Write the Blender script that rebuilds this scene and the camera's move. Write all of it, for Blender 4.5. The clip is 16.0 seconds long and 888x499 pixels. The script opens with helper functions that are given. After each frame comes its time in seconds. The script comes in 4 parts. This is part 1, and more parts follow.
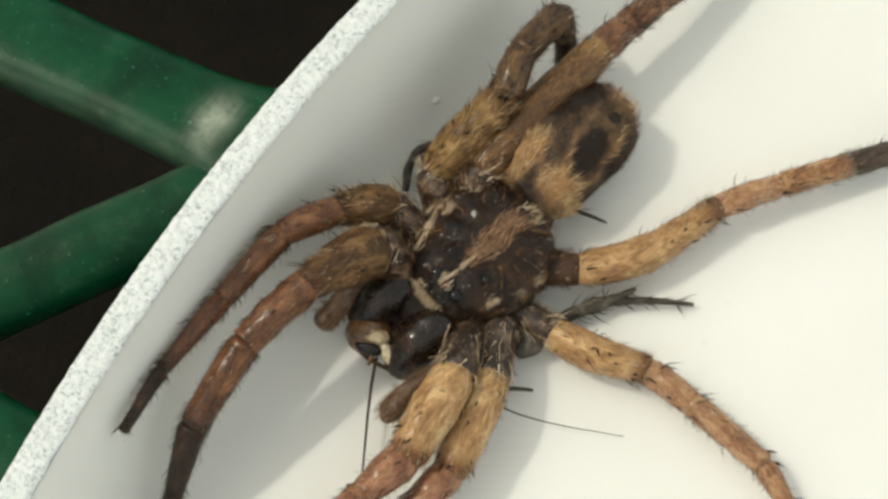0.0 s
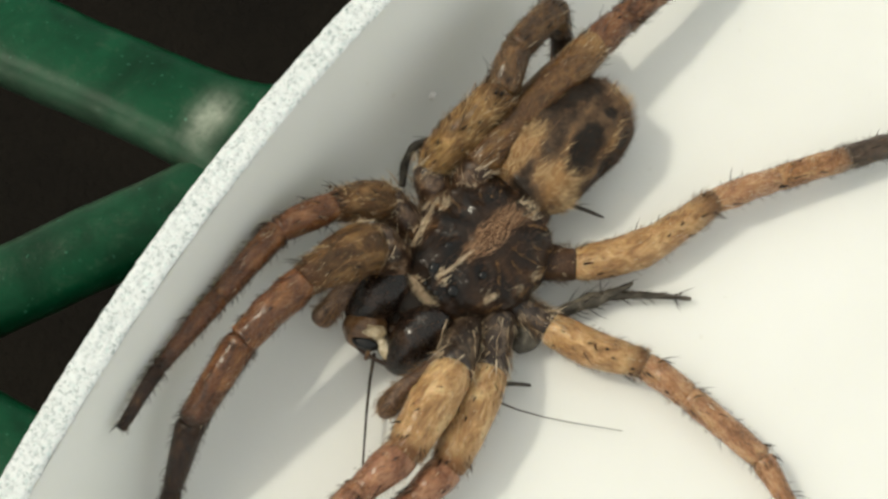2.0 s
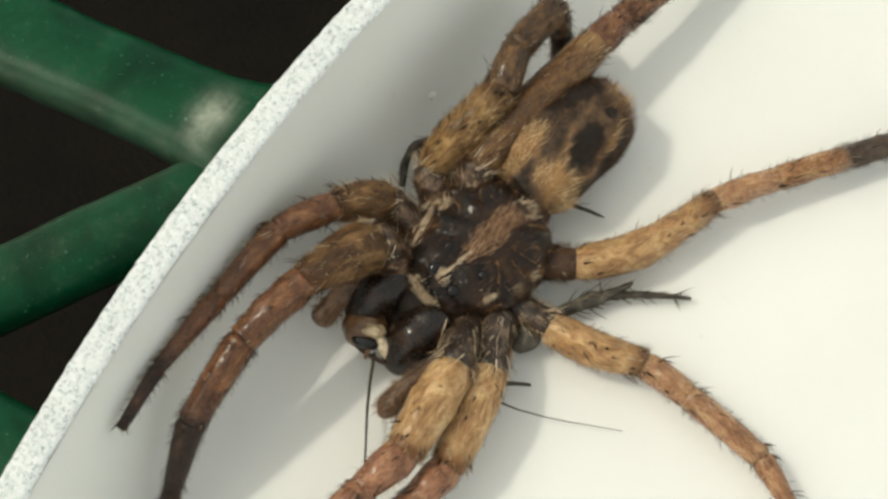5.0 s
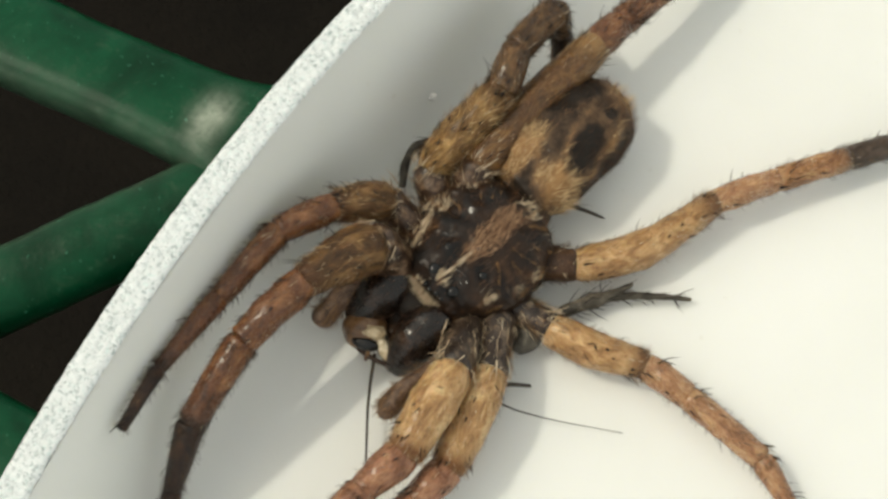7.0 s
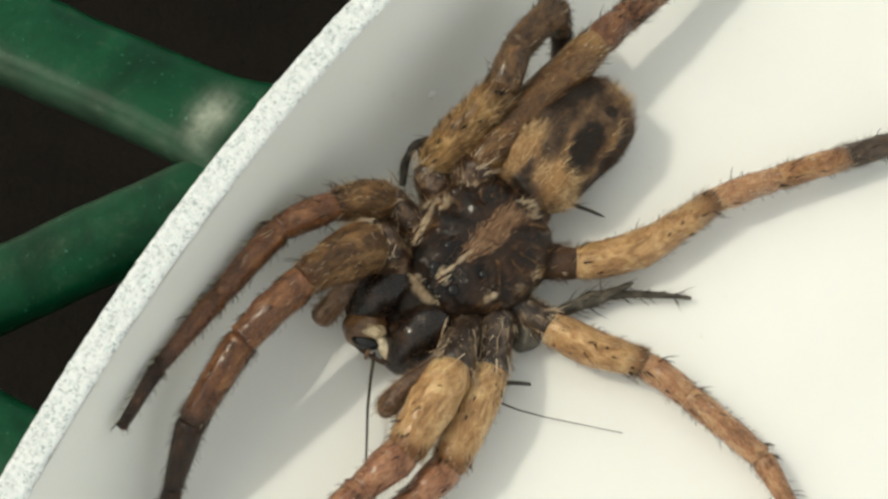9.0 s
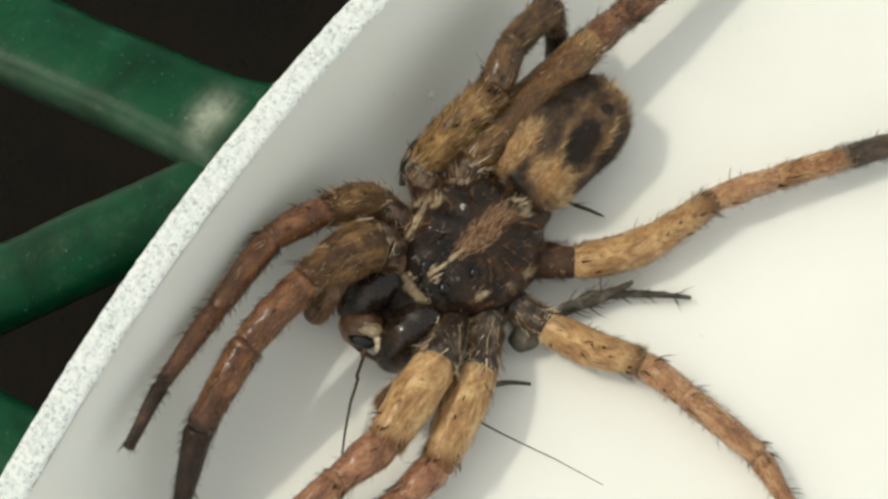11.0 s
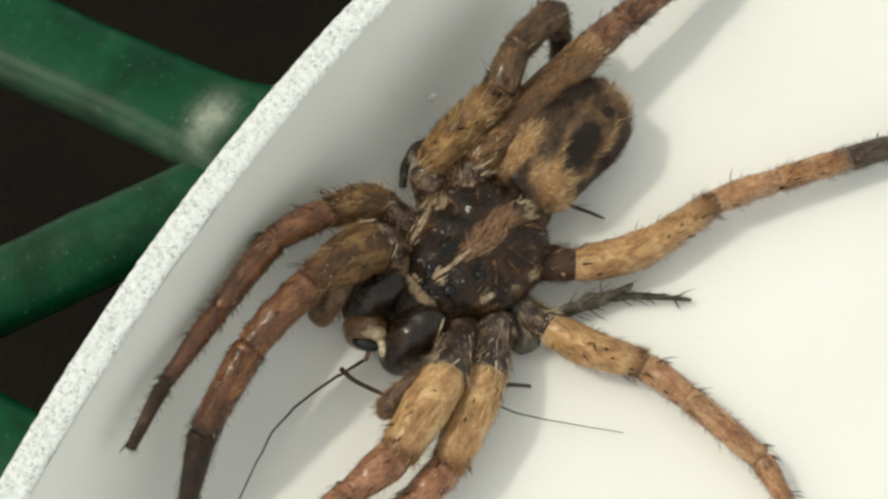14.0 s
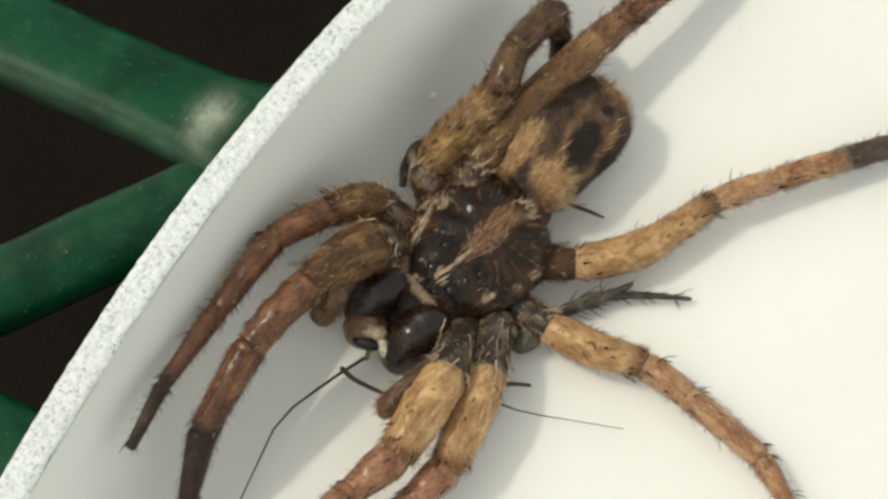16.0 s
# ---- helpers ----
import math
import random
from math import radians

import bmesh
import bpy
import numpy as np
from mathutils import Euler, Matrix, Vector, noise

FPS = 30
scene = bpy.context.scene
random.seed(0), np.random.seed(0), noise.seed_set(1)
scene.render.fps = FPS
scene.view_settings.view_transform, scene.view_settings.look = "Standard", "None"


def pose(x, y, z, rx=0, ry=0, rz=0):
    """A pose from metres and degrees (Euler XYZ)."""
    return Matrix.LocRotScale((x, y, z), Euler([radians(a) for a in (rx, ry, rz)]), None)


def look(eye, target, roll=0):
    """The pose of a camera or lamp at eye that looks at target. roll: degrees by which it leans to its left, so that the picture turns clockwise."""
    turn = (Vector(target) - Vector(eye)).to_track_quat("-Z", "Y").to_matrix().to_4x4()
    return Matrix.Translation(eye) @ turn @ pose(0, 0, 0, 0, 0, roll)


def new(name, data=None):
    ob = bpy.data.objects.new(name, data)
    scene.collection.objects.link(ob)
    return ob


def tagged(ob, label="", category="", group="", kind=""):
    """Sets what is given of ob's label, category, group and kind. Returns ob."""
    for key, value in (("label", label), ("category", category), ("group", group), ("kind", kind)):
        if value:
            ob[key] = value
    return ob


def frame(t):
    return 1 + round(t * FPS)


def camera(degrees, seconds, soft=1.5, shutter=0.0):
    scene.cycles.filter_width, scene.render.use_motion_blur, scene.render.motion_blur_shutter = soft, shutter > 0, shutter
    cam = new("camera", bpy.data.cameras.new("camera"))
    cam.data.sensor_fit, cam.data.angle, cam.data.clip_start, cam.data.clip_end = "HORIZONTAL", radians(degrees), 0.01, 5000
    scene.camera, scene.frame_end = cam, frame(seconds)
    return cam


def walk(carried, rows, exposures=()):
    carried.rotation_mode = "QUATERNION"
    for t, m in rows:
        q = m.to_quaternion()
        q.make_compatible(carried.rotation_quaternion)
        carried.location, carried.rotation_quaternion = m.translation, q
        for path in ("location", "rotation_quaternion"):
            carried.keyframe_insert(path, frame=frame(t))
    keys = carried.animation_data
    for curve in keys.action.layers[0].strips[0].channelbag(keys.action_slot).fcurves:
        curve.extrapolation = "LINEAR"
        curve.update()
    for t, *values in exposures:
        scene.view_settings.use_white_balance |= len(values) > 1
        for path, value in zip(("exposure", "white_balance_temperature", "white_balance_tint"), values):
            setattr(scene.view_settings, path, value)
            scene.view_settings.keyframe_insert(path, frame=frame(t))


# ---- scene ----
MM = 0.001                      # lengths below are in millimetres, built at true size
EYE = Vector((0.0, -27.36, 75.18)) * MM
cam = camera(34.05, 16.0, soft=2.75)
# the unsteady hold of the camera: seconds and the drift of its aim over the plate, in millimetres
AIM = (
    (0, 0.000, 0.000),
    (0.5, 0.000, 0.000),
    (1, 0.000, -0.050),
    (1.5, 0.047, -0.100),
    (2, 0.172, -0.253),
    (2.5, 0.156, -0.050),
    (3, 0.156, -0.140),
    (3.5, 0.172, -0.160),
    (4, 0.172, -0.306),
    (6.5, 0.166, -0.216),
    (7, 0.156, -0.216),
    (7.5, 0.156, -0.153),
    (8, 0.156, -0.203),
    (8.5, 0.156, -0.306),
    (9, 0.156, -0.309),
    (11.5, 0.156, -0.333),
    (12, 0.150, -0.203),
    (12.5, 0.150, -0.166),
    (13, 0.150, -0.349),
    (13.5, 0.150, -0.359),
    (14, 0.144, -0.203),
    (14.5, 0.144, -0.156),
    (15, 0.144, -0.233),
    (15.5, 0.144, -0.356),
    (16, 0.144, -0.253),
)
walk(cam, [(t, look(EYE, Vector((x, y, 0)) * MM)) for t, x, y in AIM],
     exposures=((0, 0.82, 7200, 0), (16, 0.82, 7200, 0)))

# ---- light ----
SUN = Vector((-0.72, 0.16, 1.0)).normalized()      # the way to the sun
sun_height = math.asin(SUN.z)
sun_turn = math.atan2(SUN.x, SUN.y)
world = bpy.data.worlds.new("sky")
scene.world = world
world.use_nodes = True
wn = world.node_tree.nodes
sky = wn.new("ShaderNodeTexSky")
sky.sky_type, sky.sun_disc = "NISHITA", False
sky.air_density, sky.dust_density, sky.ozone_density = 0.7, 3.0, 0.3
sky.sun_elevation, sky.sun_rotation = sun_height, sun_turn
wn["Background"].inputs["Strength"].default_value = 0.154
haze = wn.new("ShaderNodeMix")                     # thin white haze evens out the sky
haze.data_type = "RGBA"
haze.inputs[0].default_value = 0.7
haze.inputs[7].default_value = (3.26, 3.2, 3.12, 1.0)
world.node_tree.links.new(sky.outputs[0], haze.inputs[6])
world.node_tree.links.new(haze.outputs[2], wn["Background"].inputs["Color"])
sun = new("sun", bpy.data.lights.new("sun", "SUN"))
sun.data.energy, sun.data.angle, sun.data.color = 0.71, radians(0.6), (1.0, 0.955, 0.905)
sun.matrix_basis = look(SUN, (0, 0, 0))

# ---- materials ----


def material(name):
    m = bpy.data.materials.new(name)
    m.use_nodes = True
    nodes, links = m.node_tree.nodes, m.node_tree.links
    bsdf = nodes["Principled BSDF"]
    coord = nodes.new("ShaderNodeTexCoord")
    scale = nodes.new("ShaderNodeVectorMath")
    scale.operation = "SCALE"
    scale.inputs["Scale"].default_value = 1000.0
    links.new(coord.outputs["Object"], scale.inputs[0])
    return m, nodes, links, bsdf, scale.outputs[0]


def noise_node(nodes, links, where, scale, detail=4.0, rough=0.6, warp=0.0):
    n = nodes.new("ShaderNodeTexNoise")
    n.inputs["Scale"].default_value, n.inputs["Detail"].default_value = scale, detail
    n.inputs["Roughness"].default_value, n.inputs["Distortion"].default_value = rough, warp
    links.new(where, n.inputs["Vector"])
    return n.outputs["Fac"]


def ramp(nodes, links, fac, *stops):
    r = nodes.new("ShaderNodeValToRGB")
    e = r.color_ramp.elements
    while len(e) < len(stops):
        e.new(0.5)
    for el, (at, col) in zip(e, stops):
        el.position, el.color = at, (*col, 1.0)
    links.new(fac, r.inputs["Fac"])
    return r.outputs["Color"]


def mix(nodes, links, fac, a, b, blend="MIX"):
    n = nodes.new("ShaderNodeMix")
    n.data_type, n.blend_type = "RGBA", blend
    for value, socket in ((fac, n.inputs[0]), (a, n.inputs[6]), (b, n.inputs[7])):
        if isinstance(value, (int, float)):
            socket.default_value = value
        elif isinstance(value, tuple):
            socket.default_value = (*value, 1.0)
        else:
            links.new(value, socket)
    return n.outputs[2]


def bump(nodes, links, bsdf, height, strength, mm):
    b = nodes.new("ShaderNodeBump")
    b.inputs["Strength"].default_value, b.inputs["Distance"].default_value = strength, mm * MM
    links.new(height, b.inputs["Height"])
    links.new(b.outputs[0], bsdf.inputs["Normal"])


def lumps(nodes, links, bsdf, where, scale, mm, weight, rough):
    """A thin wax gloss over low lumps, which breaks into glints."""
    soft = noise_node(nodes, links, where, scale, 1.5, 0.5)
    b = nodes.new("ShaderNodeBump")
    b.inputs["Strength"].default_value, b.inputs["Distance"].default_value = 1.0, mm * MM
    links.new(soft, b.inputs["Height"])
    links.new(b.outputs[0], bsdf.inputs["Coat Normal"])
    bsdf.inputs["Coat Weight"].default_value, bsdf.inputs["Coat Roughness"].default_value = weight, rough


def streaked(name, dark, mid, light, rough, coat=0.15, ends=0.5, dash=0.0, tip=None):
    """Leg cuticle: streaks and dashes along the segment, darker towards its joints."""
    m, nodes, links, bsdf, where = material(name)
    at = nodes.new("ShaderNodeAttribute")
    at.attribute_name = "grain"
    where = at.outputs["Vector"]
    end = nodes.new("ShaderNodeAttribute")
    end.attribute_name = "tone"
    big = noise_node(nodes, links, where, 1.0, 5, 0.7, 0.6)
    small = noise_node(nodes, links, where, 7.0, 5, 0.75)
    base = ramp(nodes, links, big, (0.34, dark), (0.5, mid), (0.66, light))
    shade = ramp(nodes, links, small, (0.30, (0.74, 0.69, 0.65)), (0.56, (1.0, 1.0, 1.0)))
    col = mix(nodes, links, 0.9, base, shade, "MULTIPLY")
    jig = nodes.new("ShaderNodeMath")
    jig.operation = "MULTIPLY_ADD"
    links.new(big, jig.inputs[0])
    jig.inputs[1].default_value = 0.5
    links.new(end.outputs["Fac"], jig.inputs[2])
    low = (ends, ends * 0.9, ends * 0.85)
    tips = ramp(nodes, links, jig.outputs[0], (0.18, low), (0.42, (1, 1, 1)), (0.98, (1, 1, 1)), (1.0, (1, 1, 1)))
    col = mix(nodes, links, 1.0, col, tips, "MULTIPLY")
    if dash:
        spots = noise_node(nodes, links, where, 2.6, 2, 0.5)
        mask = ramp(nodes, links, spots, (0.66, (0, 0, 0)), (0.70, (dash, dash, dash)))
        col = mix(nodes, links, mask, col, (0.045, 0.024, 0.012))
    if tip:                                        # the far end turns to another colour
        along = nodes.new("ShaderNodeAttribute")
        along.attribute_name = "along"
        wob = nodes.new("ShaderNodeMath")
        wob.operation = "MULTIPLY_ADD"
        links.new(big, wob.inputs[0])
        wob.inputs[1].default_value = 0.35
        links.new(along.outputs["Fac"], wob.inputs[2])
        part_way = ramp(nodes, links, wob.outputs[0], (0.80, (0, 0, 0)), (1.0, (0.9, 0.9, 0.9)))
        col = mix(nodes, links, part_way, col, mix(nodes, links, 0.8, tip, shade, "MULTIPLY"))
    links.new(col, bsdf.inputs["Base Color"])
    rr = nodes.new("ShaderNodeMapRange")
    rr.inputs["To Min"].default_value, rr.inputs["To Max"].default_value = rough - 0.20, rough + 0.15
    links.new(small, rr.inputs["Value"])
    links.new(rr.outputs[0], bsdf.inputs["Roughness"])
    bsdf.inputs["Specular IOR Level"].default_value = 0.25
    lumps(nodes, links, bsdf, where, 2.5, 0.045, min(1.0, coat * 1.2), 0.26)
    bsdf.inputs["Subsurface Weight"].default_value = 0.35
    bsdf.inputs["Subsurface Scale"].default_value = 0.7 * MM
    bsdf.inputs["Subsurface Radius"].default_value = (1.0, 0.45, 0.2)
    bump(nodes, links, bsdf, small, 0.9, 0.11)
    return m


def grained(name, dark, mid, light, rough, coarse=0.8, fine=6.0, relief=0.05, coat=0.0, sss=0.0, freckle=None):
    """A mottled natural surface: coarse blotches, fine grain, optional dark freckles."""
    m, nodes, links, bsdf, where = material(name)
    big = noise_node(nodes, links, where, coarse, 3, 0.6, 0.4)
    small = noise_node(nodes, links, where, fine, 4, 0.7)
    base = ramp(nodes, links, big, (0.30, dark), (0.5, mid), (0.70, light))
    shade = ramp(nodes, links, small, (0.25, (0.45, 0.42, 0.40)), (0.6, (1.0, 1.0, 1.0)))
    col = mix(nodes, links, 0.85, base, shade, "MULTIPLY")
    if freckle:
        spots = noise_node(nodes, links, where, 1.7, 2, 0.5)
        mask = ramp(nodes, links, spots, (0.62, (0, 0, 0)), (0.68, (1, 1, 1)))
        col = mix(nodes, links, mask, col, freckle)
    links.new(col, bsdf.inputs["Base Color"])
    rr = nodes.new("ShaderNodeMapRange")
    rr.inputs["To Min"].default_value, rr.inputs["To Max"].default_value = rough - 0.12, rough + 0.15
    links.new(small, rr.inputs["Value"])
    links.new(rr.outputs[0], bsdf.inputs["Roughness"])
    bsdf.inputs["Coat Weight"].default_value, bsdf.inputs["Coat Roughness"].default_value = coat, 0.25
    if coat > 0.3:
        lumps(nodes, links, bsdf, where, 1.3, 0.16, coat, 0.16)
    if sss:
        bsdf.inputs["Subsurface Weight"].default_value = sss
        bsdf.inputs["Subsurface Scale"].default_value = 0.6 * MM
        bsdf.inputs["Subsurface Radius"].default_value = (1.0, 0.5, 0.25)
    bsdf.inputs["Specular IOR Level"].default_value = 0.26
    bump(nodes, links, bsdf, small, 0.6, relief)
    return m


def toned(name, stops, rough, fine=5.0, relief=0.06, coat=0.0, grain=0.55):
    """A marking carried by the mesh's own tone values, broken up by grain."""
    m, nodes, links, bsdf, where = material(name)
    at = nodes.new("ShaderNodeAttribute")
    at.attribute_name = "tone"
    small = noise_node(nodes, links, where, fine, 5, 0.75)
    big = noise_node(nodes, links, where, 1.1, 3, 0.6)
    jig = nodes.new("ShaderNodeMath")
    jig.operation = "MULTIPLY_ADD"
    links.new(small, jig.inputs[0])
    jig.inputs[1].default_value = grain
    links.new(at.outputs["Fac"], jig.inputs[2])
    jog = nodes.new("ShaderNodeMath")
    jog.operation = "ADD"
    links.new(jig.outputs[0], jog.inputs[0])
    jog.inputs[1].default_value = -grain / 2
    col = ramp(nodes, links, jog.outputs[0], *stops)
    var = ramp(nodes, links, big, (0.3, (0.7, 0.66, 0.62)), (0.7, (1.0, 1.0, 1.0)))
    links.new(mix(nodes, links, 0.8, col, var, "MULTIPLY"), bsdf.inputs["Base Color"])
    bsdf.inputs["Roughness"].default_value = rough
    bsdf.inputs["Specular IOR Level"].default_value = 0.12
    lumps(nodes, links, bsdf, where, 1.8, 0.20, coat, 0.16)
    bump(nodes, links, bsdf, small, 0.7, relief)
    return m


def hair_material(name, dark, light, rough=0.45, sheen=0.15):
    m, nodes, links, bsdf, where = material(name)
    geo = nodes.new("ShaderNodeNewGeometry")
    col = ramp(nodes, links, geo.outputs["Random Per Island"], (0.0, dark), (1.0, light))
    links.new(col, bsdf.inputs["Base Color"])
    bsdf.inputs["Roughness"].default_value = rough
    bsdf.inputs["Specular IOR Level"].default_value = sheen
    return m


def foam_material():
    m, nodes, links, bsdf, where = material("white_foam")
    cells = nodes.new("ShaderNodeTexVoronoi")
    cells.inputs["Scale"].default_value = 1.6
    links.new(where, cells.inputs["Vector"])
    fine = noise_node(nodes, links, where, 4.0, 4, 0.6)
    big = noise_node(nodes, links, where, 0.08, 3, 0.6)
    col = ramp(nodes, links, big, (0.3, (0.765, 0.77, 0.74)), (0.7, (0.80, 0.805, 0.78)))
    grime = noise_node(nodes, links, where, 1.4, 2, 0.4)
    mask = ramp(nodes, links, grime, (0.73, (0, 0, 0)), (0.80, (0.25, 0.25, 0.25)))
    links.new(mix(nodes, links, mask, col, (0.62, 0.60, 0.53)), bsdf.inputs["Base Color"])
    bsdf.inputs["Roughness"].default_value = 0.5
    bsdf.inputs["Subsurface Weight"].default_value = 0.4
    bsdf.inputs["Subsurface Scale"].default_value = 1.7 * MM
    bsdf.inputs["Subsurface Radius"].default_value = (1.0, 1.0, 0.9)
    h = mix(nodes, links, 0.35, fine, cells.outputs["Distance"])
    bump(nodes, links, bsdf, h, 0.12, 0.05)
    return m


def foam_cut_material():
    m, nodes, links, bsdf, where = material("cut_foam")
    cells = nodes.new("ShaderNodeTexVoronoi")
    cells.inputs["Scale"].default_value = 5.0
    links.new(where, cells.inputs["Vector"])
    fine = noise_node(nodes, links, where, 4.6, 4, 0.7, 0.8)
    hollow = ramp(nodes, links, fine, (0.36, (0.44, 0.50, 0.50)), (0.49, (0.96, 0.97, 0.97)))
    tint = ramp(nodes, links, cells.outputs["Distance"], (0.0, (0.80, 0.86, 0.87)), (0.5, (0.88, 0.90, 0.91)), (1.0, (0.78, 0.87, 0.87)))
    links.new(mix(nodes, links, 0.9, tint, hollow, "MULTIPLY"), bsdf.inputs["Base Color"])
    bsdf.inputs["Roughness"].default_value = 0.55
    bsdf.inputs["Subsurface Weight"].default_value = 0.5
    bsdf.inputs["Subsurface Scale"].default_value = 0.8 * MM
    bsdf.inputs["Subsurface Radius"].default_value = (1.0, 1.0, 1.0)
    bump(nodes, links, bsdf, fine, 0.9, 0.15)
    return m


def enamel_material():
    m, nodes, links, bsdf, where = material("green_enamel")
    big = noise_node(nodes, links, where, 0.25, 4, 0.6, 0.5)
    fine = noise_node(nodes, links, where, 2.5, 5, 0.7)
    dust = noise_node(nodes, links, where, 0.5, 6, 0.75, 0.6)
    col = ramp(nodes, links, big, (0.32, (0.001, 0.026, 0.010)), (0.68, (0.003, 0.060, 0.025)))
    mask = ramp(nodes, links, dust, (0.56, (0, 0, 0)), (0.74, (0.45, 0.45, 0.45)))
    col = mix(nodes, links, mask, col, (0.050, 0.085, 0.052))
    # small highlights of the gloss, painted as paler green spots
    highlight_spots = ramp(nodes, links, fine, (0.645, (0, 0, 0)), (0.70, (0.6, 0.6, 0.6)))
    col = mix(nodes, links, highlight_spots, col, (0.10, 0.32, 0.22))
    # tone brings the pale glare painted beside the weld and a paler edge
    at = nodes.new("ShaderNodeAttribute")
    at.attribute_name = "tone"
    glare_and_edge = nodes.new("ShaderNodeMath")
    glare_and_edge.operation = "MULTIPLY"
    links.new(at.outputs["Fac"], glare_and_edge.inputs[0])
    links.new(ramp(nodes, links, dust, (0.35, (0.45, 0.45, 0.45)), (0.62, (1, 1, 1))), glare_and_edge.inputs[1])
    links.new(mix(nodes, links, glare_and_edge.outputs[0], col, (0.46, 0.50, 0.41)), bsdf.inputs["Base Color"])
    bsdf.inputs["Roughness"].default_value = 0.30
    bsdf.inputs["Specular IOR Level"].default_value = 0.14
    h = mix(nodes, links, 0.5, big, fine)
    bump(nodes, links, bsdf, h, 0.35, 0.25)
    return m


def soil_material():
    m, nodes, links, bsdf, where = material("shade_dark_soil")
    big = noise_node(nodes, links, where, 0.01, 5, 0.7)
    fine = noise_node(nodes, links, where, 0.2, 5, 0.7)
    # near-black base colour carries the shade below the table
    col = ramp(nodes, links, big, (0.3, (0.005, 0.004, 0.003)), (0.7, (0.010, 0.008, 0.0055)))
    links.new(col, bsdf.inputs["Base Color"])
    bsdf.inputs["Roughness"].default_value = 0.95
    bsdf.inputs["Specular IOR Level"].default_value = 0.1
    bump(nodes, links, bsdf, fine, 0.8, 6.0)
    return m


FOAM, CUT, ENAMEL, SOIL = foam_material(), foam_cut_material(), enamel_material(), soil_material()
TAN = streaked("tan_cuticle", (0.26, 0.135, 0.055), (0.49, 0.290, 0.130), (0.74, 0.53, 0.285), 0.38, 0.25, 0.6, 0.3, (0.17, 0.066, 0.020))
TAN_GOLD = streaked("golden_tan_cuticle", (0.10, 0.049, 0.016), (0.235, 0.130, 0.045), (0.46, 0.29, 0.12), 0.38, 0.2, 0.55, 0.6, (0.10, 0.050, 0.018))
# R1 and R2 thighs: tan with the shade beside the wall put into it
TAN_SHADED = streaked("shaded_tan_cuticle", (0.036, 0.017, 0.006), (0.108, 0.054, 0.019), (0.25, 0.142, 0.058), 0.40, 0.12, 0.5, 0.5, (0.075, 0.030, 0.011))
SAND = streaked("sand_cuticle", (0.22, 0.108, 0.040), (0.44, 0.248, 0.102), (0.68, 0.46, 0.235), 0.34, 0.45, 0.7, 0.25, (0.15, 0.068, 0.026))
AMBER = streaked("amber_cuticle", (0.21, 0.088, 0.032), (0.39, 0.195, 0.088), (0.58, 0.36, 0.185), 0.30, 0.8, 0.6, 0.12)
AMBER_GREY = streaked("greying_amber_cuticle", (0.19, 0.078, 0.024), (0.36, 0.175, 0.070), (0.54, 0.315, 0.140), 0.30, 0.6, 0.6, 0.12, (0.10, 0.070, 0.050))
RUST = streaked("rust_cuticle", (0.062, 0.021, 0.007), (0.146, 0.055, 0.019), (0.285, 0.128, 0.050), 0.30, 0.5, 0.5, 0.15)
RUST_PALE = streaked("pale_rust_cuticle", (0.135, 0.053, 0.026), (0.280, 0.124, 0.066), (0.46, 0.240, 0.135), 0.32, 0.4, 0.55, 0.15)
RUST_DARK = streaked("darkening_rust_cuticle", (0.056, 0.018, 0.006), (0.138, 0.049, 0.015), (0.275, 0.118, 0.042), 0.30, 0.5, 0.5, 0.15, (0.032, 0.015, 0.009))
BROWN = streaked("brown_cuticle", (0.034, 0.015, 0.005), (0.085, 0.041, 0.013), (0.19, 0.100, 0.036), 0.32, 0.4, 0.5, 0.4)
HONEY = streaked("honey_cuticle", (0.060, 0.026, 0.007), (0.125, 0.058, 0.017), (0.24, 0.125, 0.042), 0.32, 0.4, 0.6, 0.2, (0.32, 0.180, 0.070))
UMBER_LEG = streaked("umber_leg_cuticle", (0.012, 0.006, 0.004), (0.034, 0.016, 0.009), (0.085, 0.042, 0.022), 0.42, 0.25, 0.6)
GREY_TIP = streaked("grey_brown_leg_cuticle", (0.035, 0.024, 0.017), (0.075, 0.052, 0.037), (0.13, 0.095, 0.070), 0.42, 0.2, 0.7)
UMBER = grained("umber_cuticle", (0.025, 0.015, 0.009), (0.055, 0.030, 0.017), (0.10, 0.054, 0.030), 0.45, 0.9, 5.0, 0.05, 0.1)
JOINT = grained("joint_skin", (0.015, 0.007, 0.004), (0.064, 0.034, 0.019), (0.24, 0.150, 0.090), 0.30, 1.6, 5.0, 0.08, 0.4)
HIP_DARK = grained("dark_hip_skin", (0.012, 0.007, 0.005), (0.040, 0.025, 0.017), (0.19, 0.135, 0.092), 0.30, 1.5, 5.0, 0.08, 0.4)
HIP_BROWN = grained("brown_hip_skin", (0.026, 0.012, 0.006), (0.058, 0.027, 0.013), (0.10, 0.052, 0.027), 0.42, 0.9, 5.0, 0.05, 0.1)
PALP = grained("palp_skin", (0.05, 0.028, 0.018), (0.14, 0.085, 0.057), (0.32, 0.22, 0.16), 0.42, 1.6, 6.0, 0.08, 0.1)
SHELL = toned("carapace_shell", ((0.0, (0.004, 0.003, 0.0025)), (0.30, (0.026, 0.0125, 0.006)), (0.62, (0.100, 0.048, 0.021)), (1.0, (0.34, 0.20, 0.10))), 0.45, 6.0, 0.05, 0.32, 0.30)
